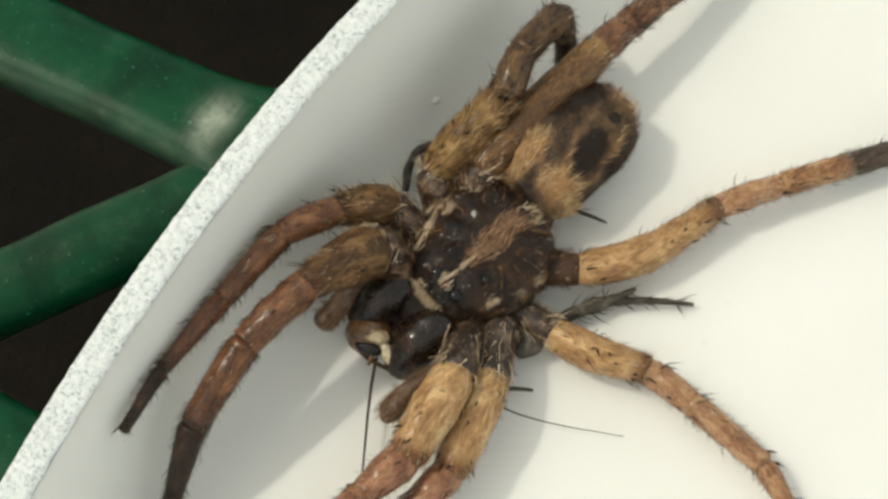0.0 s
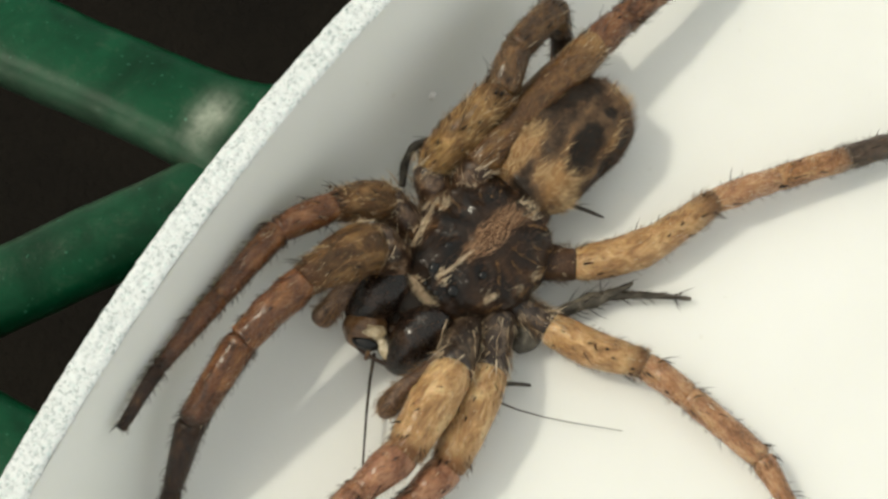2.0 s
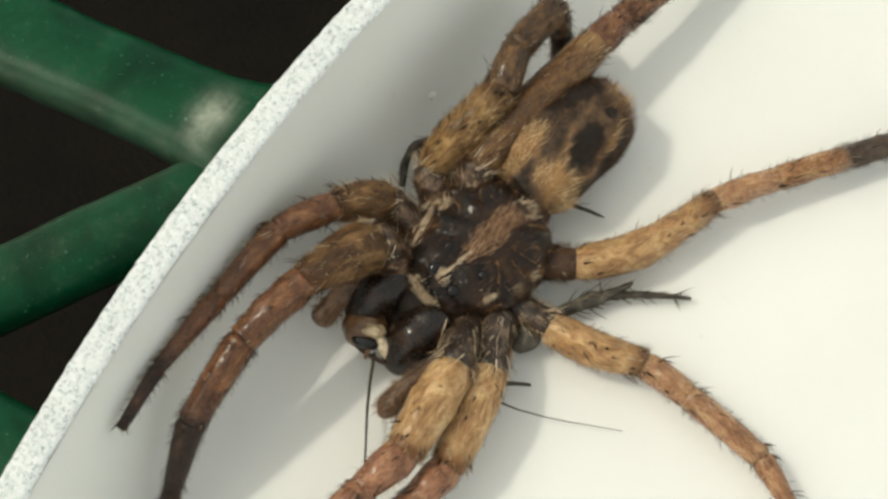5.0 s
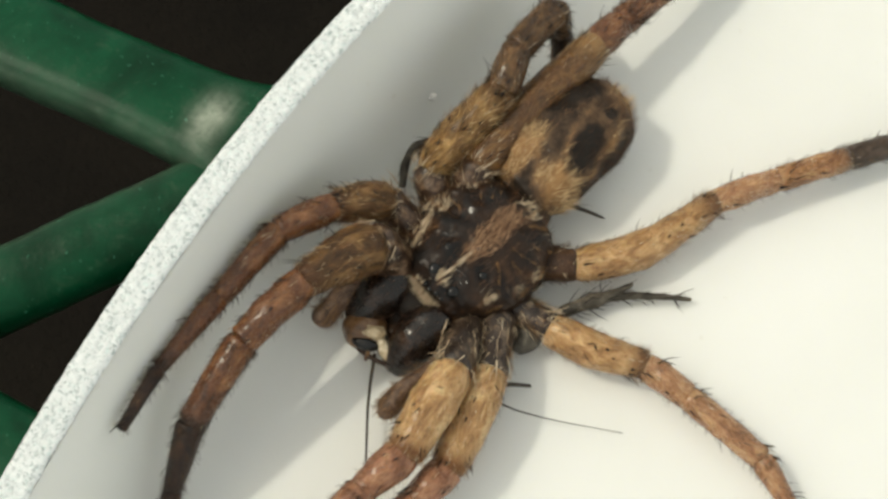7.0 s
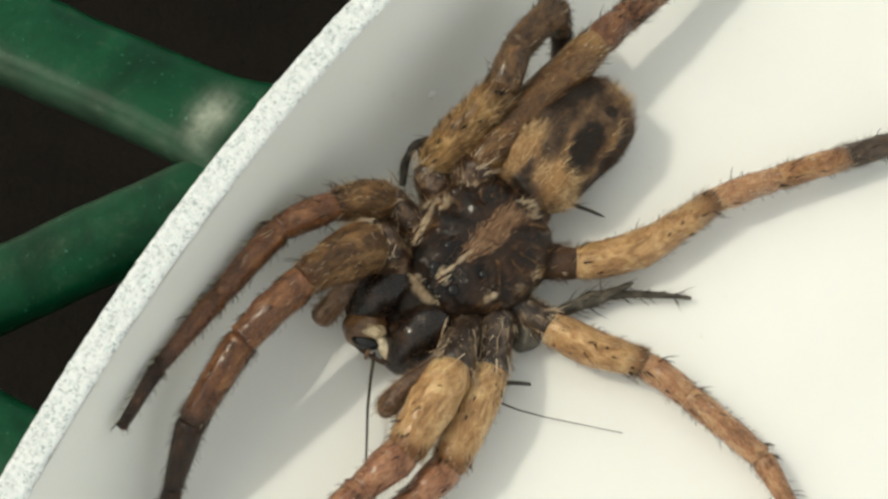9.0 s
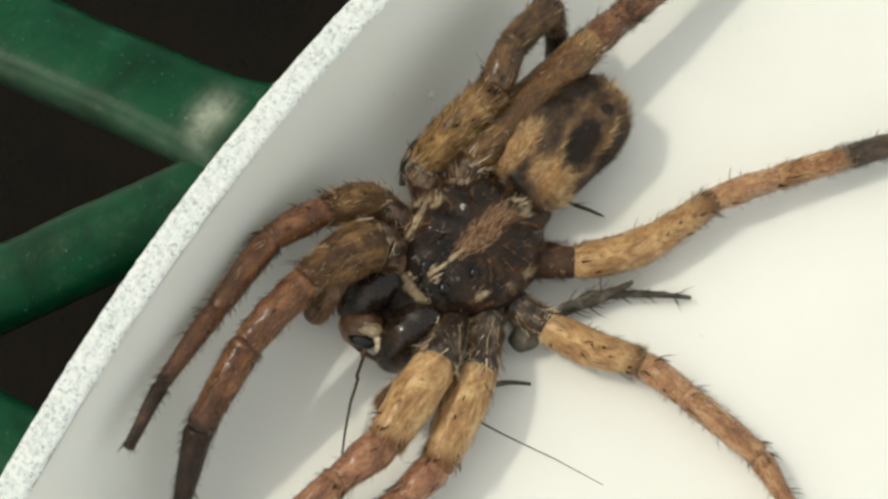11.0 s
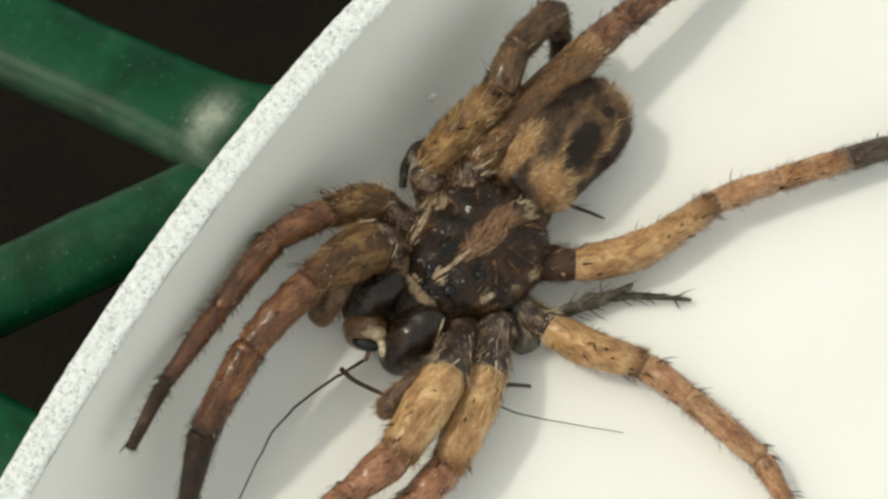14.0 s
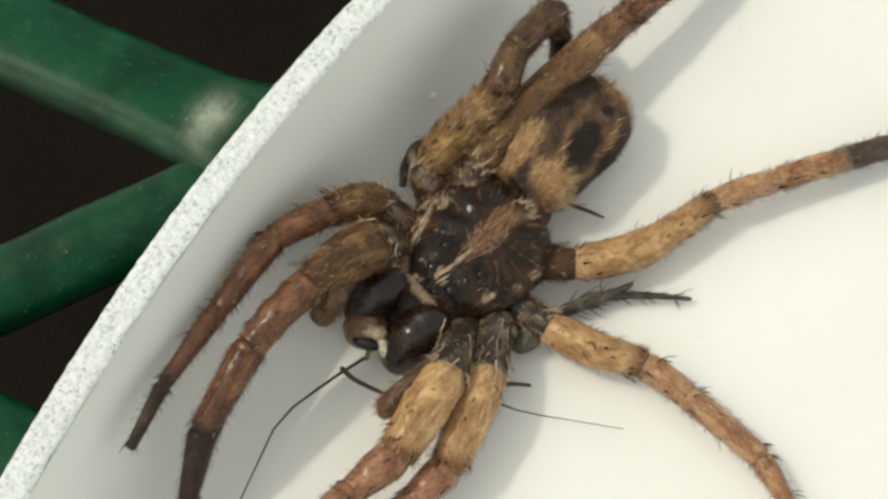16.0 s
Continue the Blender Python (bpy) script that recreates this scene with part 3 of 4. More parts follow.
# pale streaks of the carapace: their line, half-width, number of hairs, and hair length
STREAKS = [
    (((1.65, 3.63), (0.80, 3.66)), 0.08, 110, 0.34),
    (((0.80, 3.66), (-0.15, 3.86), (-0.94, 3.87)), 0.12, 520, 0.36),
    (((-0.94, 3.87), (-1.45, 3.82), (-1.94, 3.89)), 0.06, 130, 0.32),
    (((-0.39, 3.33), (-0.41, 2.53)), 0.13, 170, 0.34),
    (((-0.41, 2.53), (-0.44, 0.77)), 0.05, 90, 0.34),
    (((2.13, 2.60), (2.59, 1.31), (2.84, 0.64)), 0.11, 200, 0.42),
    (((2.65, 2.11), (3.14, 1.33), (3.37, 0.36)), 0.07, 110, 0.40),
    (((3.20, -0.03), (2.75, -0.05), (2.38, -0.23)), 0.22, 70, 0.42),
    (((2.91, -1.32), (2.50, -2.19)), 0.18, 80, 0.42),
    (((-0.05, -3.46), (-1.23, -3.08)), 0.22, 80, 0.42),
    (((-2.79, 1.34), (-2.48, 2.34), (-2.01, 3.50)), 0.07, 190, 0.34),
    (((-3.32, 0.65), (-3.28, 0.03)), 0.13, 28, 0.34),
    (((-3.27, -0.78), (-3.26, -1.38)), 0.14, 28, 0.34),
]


def rear_tone(p):
    x, y = p.x, p.y
    t = 0.38 + 0.15 * noise.noise(p * 1.1) + 0.10 * noise.noise(p * 4.5)
    t -= 0.10 * blot(p, 0.4, -0.2, 0.9, 1.4, 0.5)
    t += 0.80 * blot(p, 0.75, 3.0, 0.70, 1.6, 0.5)                         # golden front, in two lobes
    t += 0.68 * blot(p, -1.85, 2.75, 1.05, 0.80, 0.6)
    t += 0.30 * blot(p, -0.40, -3.5, 1.2, 0.7, 0.4)
    t += 0.34 * bell(line_gap(p, ((-1.60, -2.5), (-2.20, -1.1), (-2.55, 0.3), (-2.30, 2.0))), 0, 0.26)
    t += 0.30 * bell(line_gap(p, ((-0.15, -1.4), (-0.40, 0.0), (-1.05, 1.3), (-1.6, 2.4))), 0, 0.24)
    dark = max(blot(p, -1.55, 0.20, 0.66, 1.35, 0.24, 0.33),                # the large black spot
               blot(p, -1.00, -2.15, 0.30, 0.42, 0.2),
               blot(p, 1.40, -1.20, 0.80, 2.0, 0.2, -0.29),
               0.9 * blot(p, -2.85, -0.50, 0.36, 2.3, 0.3, 0.15),
               0.36 * blot(p, -0.45, 3.6, 0.30, 0.75, 0.4, 0.2), 0.5 * blot(p, -1.0, 3.9, 1.2, 0.35, 0.4))
    t -= 0.50 * dark
    if p.z < -0.3:
        t -= 0.2
    return t + 0.12 * noise.noise(p * 2.7)


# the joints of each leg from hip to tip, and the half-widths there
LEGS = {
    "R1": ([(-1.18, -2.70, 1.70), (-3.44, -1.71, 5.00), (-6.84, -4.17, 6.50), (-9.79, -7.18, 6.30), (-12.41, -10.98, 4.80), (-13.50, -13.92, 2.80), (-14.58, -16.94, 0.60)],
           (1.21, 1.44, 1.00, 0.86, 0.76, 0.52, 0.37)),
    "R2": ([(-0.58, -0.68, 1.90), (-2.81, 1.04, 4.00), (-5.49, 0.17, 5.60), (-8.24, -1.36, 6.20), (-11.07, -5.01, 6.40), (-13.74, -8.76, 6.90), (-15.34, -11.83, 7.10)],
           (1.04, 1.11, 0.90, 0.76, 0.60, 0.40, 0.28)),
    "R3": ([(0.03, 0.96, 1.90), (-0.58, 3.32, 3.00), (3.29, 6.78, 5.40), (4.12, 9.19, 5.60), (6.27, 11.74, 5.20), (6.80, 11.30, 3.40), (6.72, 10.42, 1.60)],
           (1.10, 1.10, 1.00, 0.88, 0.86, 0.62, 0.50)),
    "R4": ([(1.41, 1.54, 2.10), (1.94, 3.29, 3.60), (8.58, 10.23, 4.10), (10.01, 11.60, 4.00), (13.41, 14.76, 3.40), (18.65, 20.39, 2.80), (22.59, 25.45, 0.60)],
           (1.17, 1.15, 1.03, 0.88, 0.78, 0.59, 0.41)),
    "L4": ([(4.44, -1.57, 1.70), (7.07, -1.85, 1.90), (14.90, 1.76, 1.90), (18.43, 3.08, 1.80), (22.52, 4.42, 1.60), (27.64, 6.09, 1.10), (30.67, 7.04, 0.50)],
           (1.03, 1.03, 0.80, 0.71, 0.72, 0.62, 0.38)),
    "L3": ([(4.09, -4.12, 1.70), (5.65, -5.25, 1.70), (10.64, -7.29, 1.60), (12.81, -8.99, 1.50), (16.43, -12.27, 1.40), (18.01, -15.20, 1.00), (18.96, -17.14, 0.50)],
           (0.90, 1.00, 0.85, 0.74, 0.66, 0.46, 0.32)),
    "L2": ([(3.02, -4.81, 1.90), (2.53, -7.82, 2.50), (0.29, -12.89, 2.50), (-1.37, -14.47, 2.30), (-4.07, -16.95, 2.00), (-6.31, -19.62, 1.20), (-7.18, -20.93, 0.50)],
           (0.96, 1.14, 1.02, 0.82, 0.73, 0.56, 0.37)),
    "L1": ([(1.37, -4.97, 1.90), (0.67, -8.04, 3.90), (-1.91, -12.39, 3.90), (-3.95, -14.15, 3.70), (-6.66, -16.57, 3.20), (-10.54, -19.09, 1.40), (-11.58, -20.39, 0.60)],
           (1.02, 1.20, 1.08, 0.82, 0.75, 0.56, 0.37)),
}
# where each leg's hip goes, and its turn, when the spider first shifts and when it has settled again
MOVES = {
    "R1": ((0.00, 0.15, 2.90), (0.10, 0.20, 3.40)),
    "R2": ((-0.49, 0.04, 4.47), (-0.34, 0.08, 4.08)),
    "R3": ((-0.45, 0.09, -0.66), (-0.22, 0.04, -0.72)),
    "R4": ((-0.36, 0.18, -1.05), (-0.17, 0.11, -0.75)),
    "L4": ((-0.11, 0.06, -0.37), (-0.06, 0.04, -0.21)),
    "L3": ((-0.20, -0.03, 0.49), (-0.06, 0.04, 0.04)),
    "L2": ((-0.52, -0.02, -0.67), (-0.02, -0.03, -0.30)),
    "L1": ((-0.75, 0.25, -2.60), (-0.20, -0.20, -1.60)),
}
SEGMENTS = ("femur", "patella", "tibia", "metatarsus", "tarsus")
# right legs get darker coats than left, shade by the wall in their colour
COATS = {"R1": (TAN_SHADED, RUST, RUST_DARK, UMBER_LEG, UMBER_LEG), "R2": (TAN_SHADED, RUST, RUST, RUST_DARK, UMBER_LEG), "R3": (TAN_GOLD, BROWN, BROWN, BROWN, UMBER_LEG), "R4": (HONEY, RUST, RUST, UMBER_LEG, UMBER_LEG),
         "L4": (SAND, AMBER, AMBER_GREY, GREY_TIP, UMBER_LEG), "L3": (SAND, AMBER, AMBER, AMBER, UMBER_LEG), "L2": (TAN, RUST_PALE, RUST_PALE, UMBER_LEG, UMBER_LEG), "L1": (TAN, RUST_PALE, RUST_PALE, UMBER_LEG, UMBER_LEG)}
# how far the middle of a thigh bows off the straight line between its joints
BOWS = {"L4": (0.36, -0.62, -0.13), "L3": (0.00, -0.30, 0.12)}


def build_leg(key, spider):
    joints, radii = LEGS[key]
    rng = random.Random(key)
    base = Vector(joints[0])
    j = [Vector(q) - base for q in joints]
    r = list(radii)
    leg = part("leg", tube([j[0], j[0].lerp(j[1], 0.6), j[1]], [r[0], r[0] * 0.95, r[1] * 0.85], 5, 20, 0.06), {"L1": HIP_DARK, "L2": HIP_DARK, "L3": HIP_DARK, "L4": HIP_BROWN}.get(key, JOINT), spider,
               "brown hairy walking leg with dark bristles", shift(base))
    bristles, fuzz, down, flat, glint = [], [], [], [], []
    for i, name in enumerate(SEGMENTS):
        a, b, ra, rb = j[i + 1], j[i + 2], r[i + 1], r[i + 2]
        way = b - a
        length = way.length
        up = Vector((0, 0, 1))
        if name == "femur":
            bow = Vector(BOWS.get(key, (0, 0, 0.2)))
            pts = [a, a + way * 0.12 + bow * 0.4, a + way * 0.42 + bow, a + way * 0.75 + bow * 0.55, a + way * 0.92 + bow * 0.15, b]
            rad = [ra * 0.76, ra * 0.98, (ra + rb) * 0.57, rb * 1.06, rb * 0.98, rb * 0.86]
        elif name == "patella":
            pts = [a + way * 0.02, a + way * 0.25, a + way * 0.55 + up * length * 0.05, a + way * 0.85, b - way * 0.01]
            rad = [ra * 0.86, ra * 0.94, (ra + rb) * 0.49, rb * 0.98, rb * 0.93]
        else:
            pts = [a + way * 0.02, a + way * 0.12, a + way * 0.4 + up * length * 0.02, a + way * 0.88, b - way * 0.01]
            rad = [ra * 0.92, ra * 0.98, (ra * 0.6 + rb * 0.4), rb * 1.0, rb * 0.90]
        part(name, tube(pts, rad, 7, 24, 0.035, 0.35, i * 3.1, (True, True)), COATS[key][i], leg)
        area = length * (ra + rb)
        dense = {"femur": 85, "patella": 22, "tibia": 14, "metatarsus": 12, "tarsus": 6}[name]
        fuzz += tube_hair(rng, pts, rad, int(area * dense * {"R1": 0.22, "R2": 0.22, "R3": 0.7, "R4": 0.15}.get(key, 0.3)), 0.5 if name == "femur" else 0.42, 0.022, 0.60)
        down += tube_hair(rng, pts, rad, int(area * (17 if key[0] == "R" else 12) * (3.5 if name in ("tibia", "metatarsus", "tarsus") else 1.0)), 0.40, 0.028, 0.45)
        flat += tube_hair(rng, pts, rad, {"femur": 14 if key == "R3" else 6, "patella": 3, "tibia": 3}.get(name, 1), 0.5, 0.12, 0.72, 7, True)
        flat += tube_hair(rng, pts, rad, {"femur": 6, "patella": 2}.get(name, 0), 0.32, 0.17, 0.9, 7, True)
        if key in ("R3", "L1", "L2") and name == "femur":
            flat += tube_hair(rng, pts, rad, 40 if key == "R3" else 5, 0.45, 0.13, 0.6, 7, True)
        if name in ("femur", "patella", "tibia"):
            glint += tube_hair(rng, pts, rad, int(area * (7 if name == "femur" else 3)), 0.45, 0.034, 0.84, 7, True)
        count = {"femur": 9, "patella": 3, "tibia": 5, "metatarsus": 4, "tarsus": 1}[name]
        bristles += tube_hair(rng, pts, rad, count, 0.75, 0.065, 0.50, 7, True)
    hip = [j[0], j[0].lerp(j[1], 0.6), j[1]]
    pale = tube_hair(rng, hip, [r[0], r[0], r[1]], 8 if key == "L4" else 45, 0.5, 0.028, 0.6, 6, True)
    if key in ("L1", "L2"):                       # pale strands laid along the hip
        pale += tube_hair(rng, hip, [r[0], r[0], r[1] * 0.9], 9, 1.1, 0.055, 0.93, 6, True)
    step = (j[2] - j[1]).normalized() * 0.25
    pale += tube_hair(rng, [j[1] - step, j[1], j[1] + step], [r[1] * 0.85, r[1] * 0.9, r[1] * 0.95], 5 if key == "L4" else 26, 0.5, 0.034, 0.25, 6, True)
    pale += tube_hair(rng, [j[1] - step * 3, j[1] - step, j[1] + step], [r[1] * 0.85, r[1] * 0.9, r[1] * 0.95], 0 if key == "L4" else 12, 0.85, 0.07, 0.7, 6, True)
    fuzz += tube_hair(rng, hip, [r[0], r[0], r[1]], 60, 0.45, 0.022, 0.60)
    down += tube_hair(rng, hip, [r[0], r[0], r[1]], 110, 0.5, 0.026, 0.55)
    part("pale_hair", hairs(pale + glint), PALE_HAIR, leg, "cream hairs at the hip and along the thigh")
    if key[0] == "R":                             # long golden strands laid along the thighs
        way = j[2] - j[1]
        thigh = [j[1] + way * 0.1, j[1] + way * 0.5 + Vector((0, 0, 0.2)), j[2] - way * 0.05]
        strands = tube_hair(rng, thigh, [r[1], (r[1] + r[2]) * 0.52, r[2] * 0.9], 420 if key == "R3" else 60, 0.75, 0.03, 0.84, 6, True)
        part("gold_hair", hairs(strands), GOLD_HAIR, leg, "long golden hairs")
    part("hair", hairs(fuzz), TAN_HAIR, leg, "short tan hairs")
    part("dark_hair", hairs(down), DARK_HAIR, leg, "fine dark hairs")
    part("bristle_coat", hairs(bristles + flat), BRISTLE, leg, "stiff black bristles")
    return leg


def build_spider():
    rng = random.Random(11)
    spider = tagged(new("spider"), "large hairy brown wolf spider feeding on a cricket in the plate", "spider")
    shell = part("carapace", loft(SHELL_LINE, shell_tone, 150, 140, 0.06, shell_relief), SHELL, spider, "dark brown carapace with a pale middle patch", BODY)
    back = BODY.inverted()

    def local(p):
        return back @ (Vector(p) * MM) / MM

    for place, size in EYES:
        q = local(place)
        w, top, low = loft_at(SHELL_LINE, min(4.0, q.y))
        q.z = top * math.sqrt(max(0.05, 1 - (q.x / w) ** 2)) - 0.30 * size
        part("eye", ball(size * 0.95, size * 0.95, size * 0.75, 0.0), EYEBALL, shell, "glossy black eye", shift(q))
    part("clypeus", tube([(1.5, 3.7, 0.1), (0.6, 4.25, 0.25), (-0.6, 4.25, 0.25), (-1.5, 3.7, 0.1)], [0.75, 1.0, 1.0, 0.75], 6, 20, 0.06), FACE, shell, "dark face below the eyes")
    part("labium", ball(1.5, 1.1, 0.9, 0.15, 3.0), FACE, shell, "dark mouth base between the jaws", shift((0.05, 5.1, -0.55)))
    part("middle_hair", hairs(loft_hair(rng, SHELL_LINE, 1200, 0.42, 0.022, lambda p: 1.1 * blot(p, -0.40, -0.8, 0.62, 1.65, 0.4), (0, -1, 0), 0.45)), PINK_HAIR, shell, "cinnamon hair patch")
    fringe = []
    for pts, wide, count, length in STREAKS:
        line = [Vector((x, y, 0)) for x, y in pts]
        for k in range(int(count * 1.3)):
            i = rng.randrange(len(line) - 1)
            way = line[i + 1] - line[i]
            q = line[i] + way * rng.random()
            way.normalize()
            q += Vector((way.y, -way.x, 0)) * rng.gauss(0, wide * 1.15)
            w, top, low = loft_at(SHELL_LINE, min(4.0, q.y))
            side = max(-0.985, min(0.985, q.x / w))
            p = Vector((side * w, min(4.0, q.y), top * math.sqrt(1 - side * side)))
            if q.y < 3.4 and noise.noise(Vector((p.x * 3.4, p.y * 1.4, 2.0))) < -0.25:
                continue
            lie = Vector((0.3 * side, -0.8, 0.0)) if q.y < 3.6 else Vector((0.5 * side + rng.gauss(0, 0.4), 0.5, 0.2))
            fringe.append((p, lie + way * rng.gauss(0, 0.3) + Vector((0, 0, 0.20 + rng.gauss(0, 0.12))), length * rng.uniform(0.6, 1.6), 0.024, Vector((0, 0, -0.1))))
    for k in range(420):                                  # stray pale hairs on both flanks
        s = rng.choice((-1, 1))
        p = loft_point(SHELL_LINE, rng.uniform(-3.4, 2.9), abs(rng.gauss(0.4, 0.3)) if s > 0 else math.pi - abs(rng.gauss(0.4, 0.3)))
        if noise.noise(p * 0.9 + Vector((3, 1, 7))) > 0.05:
            fringe.append((p, Vector((s * 0.25 + rng.gauss(0, 0.2), -0.8, 0.12 + rng.gauss(0, 0.12))), rng.uniform(0.2, 0.45), 0.015, Vector((0, 0, -0.1))))
    for k in range(70):                                   # a thin pale line down the cheek
        f = rng.random()
        fringe.append((Vector((-1.95 - 0.65 * f, 3.85 + 1.25 * f, 1.45 - 0.5 * f * f)), Vector((-0.45 + rng.gauss(0, 0.15), 0.9, -0.1)), rng.uniform(0.2, 0.4), 0.022, Vector((0, 0, -0.1))))
    part("pale_hair", hairs(fringe), PALE_HAIR, shell, "cream hair streaks and fringe")
    rays = []                                             # thin tan lines that fan out to the margin
    for a in [-155, -138, -121, -108, -92, -76, -60, 52, 66, 80, 95, 108, 122, 137, 152]:
        a += rng.uniform(-5, 5)
        start, stop, bend = rng.uniform(1.5, 2.0), rng.uniform(2.7, 3.5), rng.uniform(-12, 12)
        for k in range(46):
            f = rng.random()
            b, d = math.radians(a + bend * f), start + (stop - start) * f
            x, y = math.sin(b) * d + rng.gauss(0, 0.035), math.cos(b) * d - 0.9 + rng.gauss(0, 0.035)
            w, top, low = loft_at(SHELL_LINE, max(-3.9, min(4.0, y)))
            side = x / w
            if abs(side) < 0.96 and noise.noise(Vector((x * 1.6, y * 1.6, a))) > -0.2:
                rays.append((Vector((x, y, top * math.sqrt(1 - side * side))), Vector((math.sin(b), math.cos(b) - 0.2, 0.1)), rng.uniform(0.2, 0.4), 0.020, Vector((0, 0, -0.1))))
    for k in range(230):                                  # a paler line along both margins
        y, s = rng.uniform(-2.6, 2.2), rng.choice((-1, 1))
        if noise.noise(Vector((y * 1.2, s * 4.0, 1.0))) > -0.1:
            p = loft_point(SHELL_LINE, y, 0.34 + rng.gauss(0, 0.03) if s > 0 else math.pi - 0.34 + rng.gauss(0, 0.03))
            rays.append((p * 1.01, Vector((rng.gauss(0, 0.1), -1.0, 0.1)), rng.uniform(0.2, 0.4), 0.022, Vector((0, 0, -0.1))))
    part("tan_hair", hairs(rays), TAN_HAIR, shell, "thin tan lines of hair")
    part("brown_hair", hairs(loft_hair(rng, SHELL_LINE, 1300, 0.42, 0.020, lambda p: max(0.06, 0.5 + 1.8 * noise.noise(Vector((p.x * 2.6, p.y * 0.8, 5)))) if p.z > 0 else 0.3, (0, -1, 0), 0.12)), SHEEN_HAIR, shell, "flat glossy brown hairs")
    part("dark_hair", hairs(loft_hair(rng, SHELL_LINE, 350, 0.4, 0.03, lambda p: 1.0 if p.z > 0 else 0.3, (0, -1, 0), 0.25)), DARK_HAIR, shell, "flat dark hairs")

    rear = part("abdomen", loft(REAR_LINE, rear_tone, rough=0.05), ABDOMEN, spider, "tan abdomen with black spots", REAR)
    part("tan_hair", hairs(loft_hair(rng, REAR_LINE, 2600, 0.60, 0.026, lambda p: max(0.0, rear_tone(p) * 2.0 - 1.1) * (1.0 if p.y > 0.9 else 0.3), (0, -1, 0), 0.30)), GOLD_HAIR, rear, "golden hairs")
    part("dark_hair", hairs(loft_hair(rng, REAR_LINE, 1800, 0.35, 0.022, lambda p: max(0.05, 0.7 - rear_tone(p)), (0, -1, 0), 0.3)), DARK_HAIR, rear, "dark hairs")
    part("brown_hair", hairs(loft_hair(rng, REAR_LINE, 1500, 0.4, 0.026, lambda p: 0.03 if rear_tone(p) < 0.2 and abs(p.x) < 2.3 else 0.2, (0, -1, 0.1), 0.3)), SHEEN_HAIR, rear, "glossy brown hairs")
    part("waist", tube([(0, 3.0, -0.3), (0, 4.4, -0.4)], [1.1, 0.9], 5, 18), UMBER, rear)

    jaws = []
    for line, rad in JAWS:
        base = Vector(line[0])
        pts = [Vector(q) - base for q in line]
        jaw = part("chelicera", tube(pts, rad, 8, 26, 0.05, 0.7), JET, spider, "glossy black jaw", shift(base))
        part("jaw_hair", hairs(tube_hair(rng, pts, rad, 260, 0.45, 0.026, 0.72, 8)), SHEEN_HAIR, jaw)
        jaws.append(jaw)
    palps = []
    for line, rad in PALPS:
        base = Vector(line[0])
        pts = [Vector(q) - base for q in line]
        palp = part("pedipalp", tube(pts, rad, 7, 20, 0.06, 0.7), PALP, spider, "short brown feeler beside the jaws", shift(base))
        part("palp_hair", hairs(tube_hair(rng, pts, rad, 700, 0.45, 0.020, 0.5, 7)), TAN_HAIR, palp)
        palps.append(palp)
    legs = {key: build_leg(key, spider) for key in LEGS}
    return shell, rear, jaws, palps, legs


EYES = [((-0.35, -2.95, 4.55), 0.36), ((0.58, -4.10, 4.50), 0.36), ((2.12, -3.29, 4.65), 0.27), ((0.38, -1.79, 4.70), 0.27),
        ((-0.79, -3.61, 4.15), 0.15), ((-0.58, -3.88, 4.12), 0.17), ((-0.26, -4.12, 4.10), 0.17), ((0.00, -4.38, 4.06), 0.15)]
JAWS = [([(-1.85, -2.69, 2.90), (-3.15, -3.54, 2.80), (-4.32, -4.53, 1.80)], [1.05, 1.38, 0.9]),
        ([(-0.27, -5.00, 2.70), (-1.24, -5.92, 2.50), (-2.32, -7.09, 1.40)], [1.1, 1.36, 0.85])]
PALPS = [([(-2.05, -3.04, 3.20), (-4.29, -3.07, 2.80), (-5.65, -4.12, 2.20), (-6.35, -4.72, 1.80)], [0.75, 0.65, 0.6, 0.62]),
         ([(0.47, -7.17, 2.60), (-0.85, -8.07, 2.80), (-2.00, -8.82, 2.80), (-2.45, -9.35, 2.60), (-2.78, -9.75, 2.40), (-2.92, -9.95, 2.20)], [0.55, 0.50, 0.46, 0.58, 0.62, 0.42])]

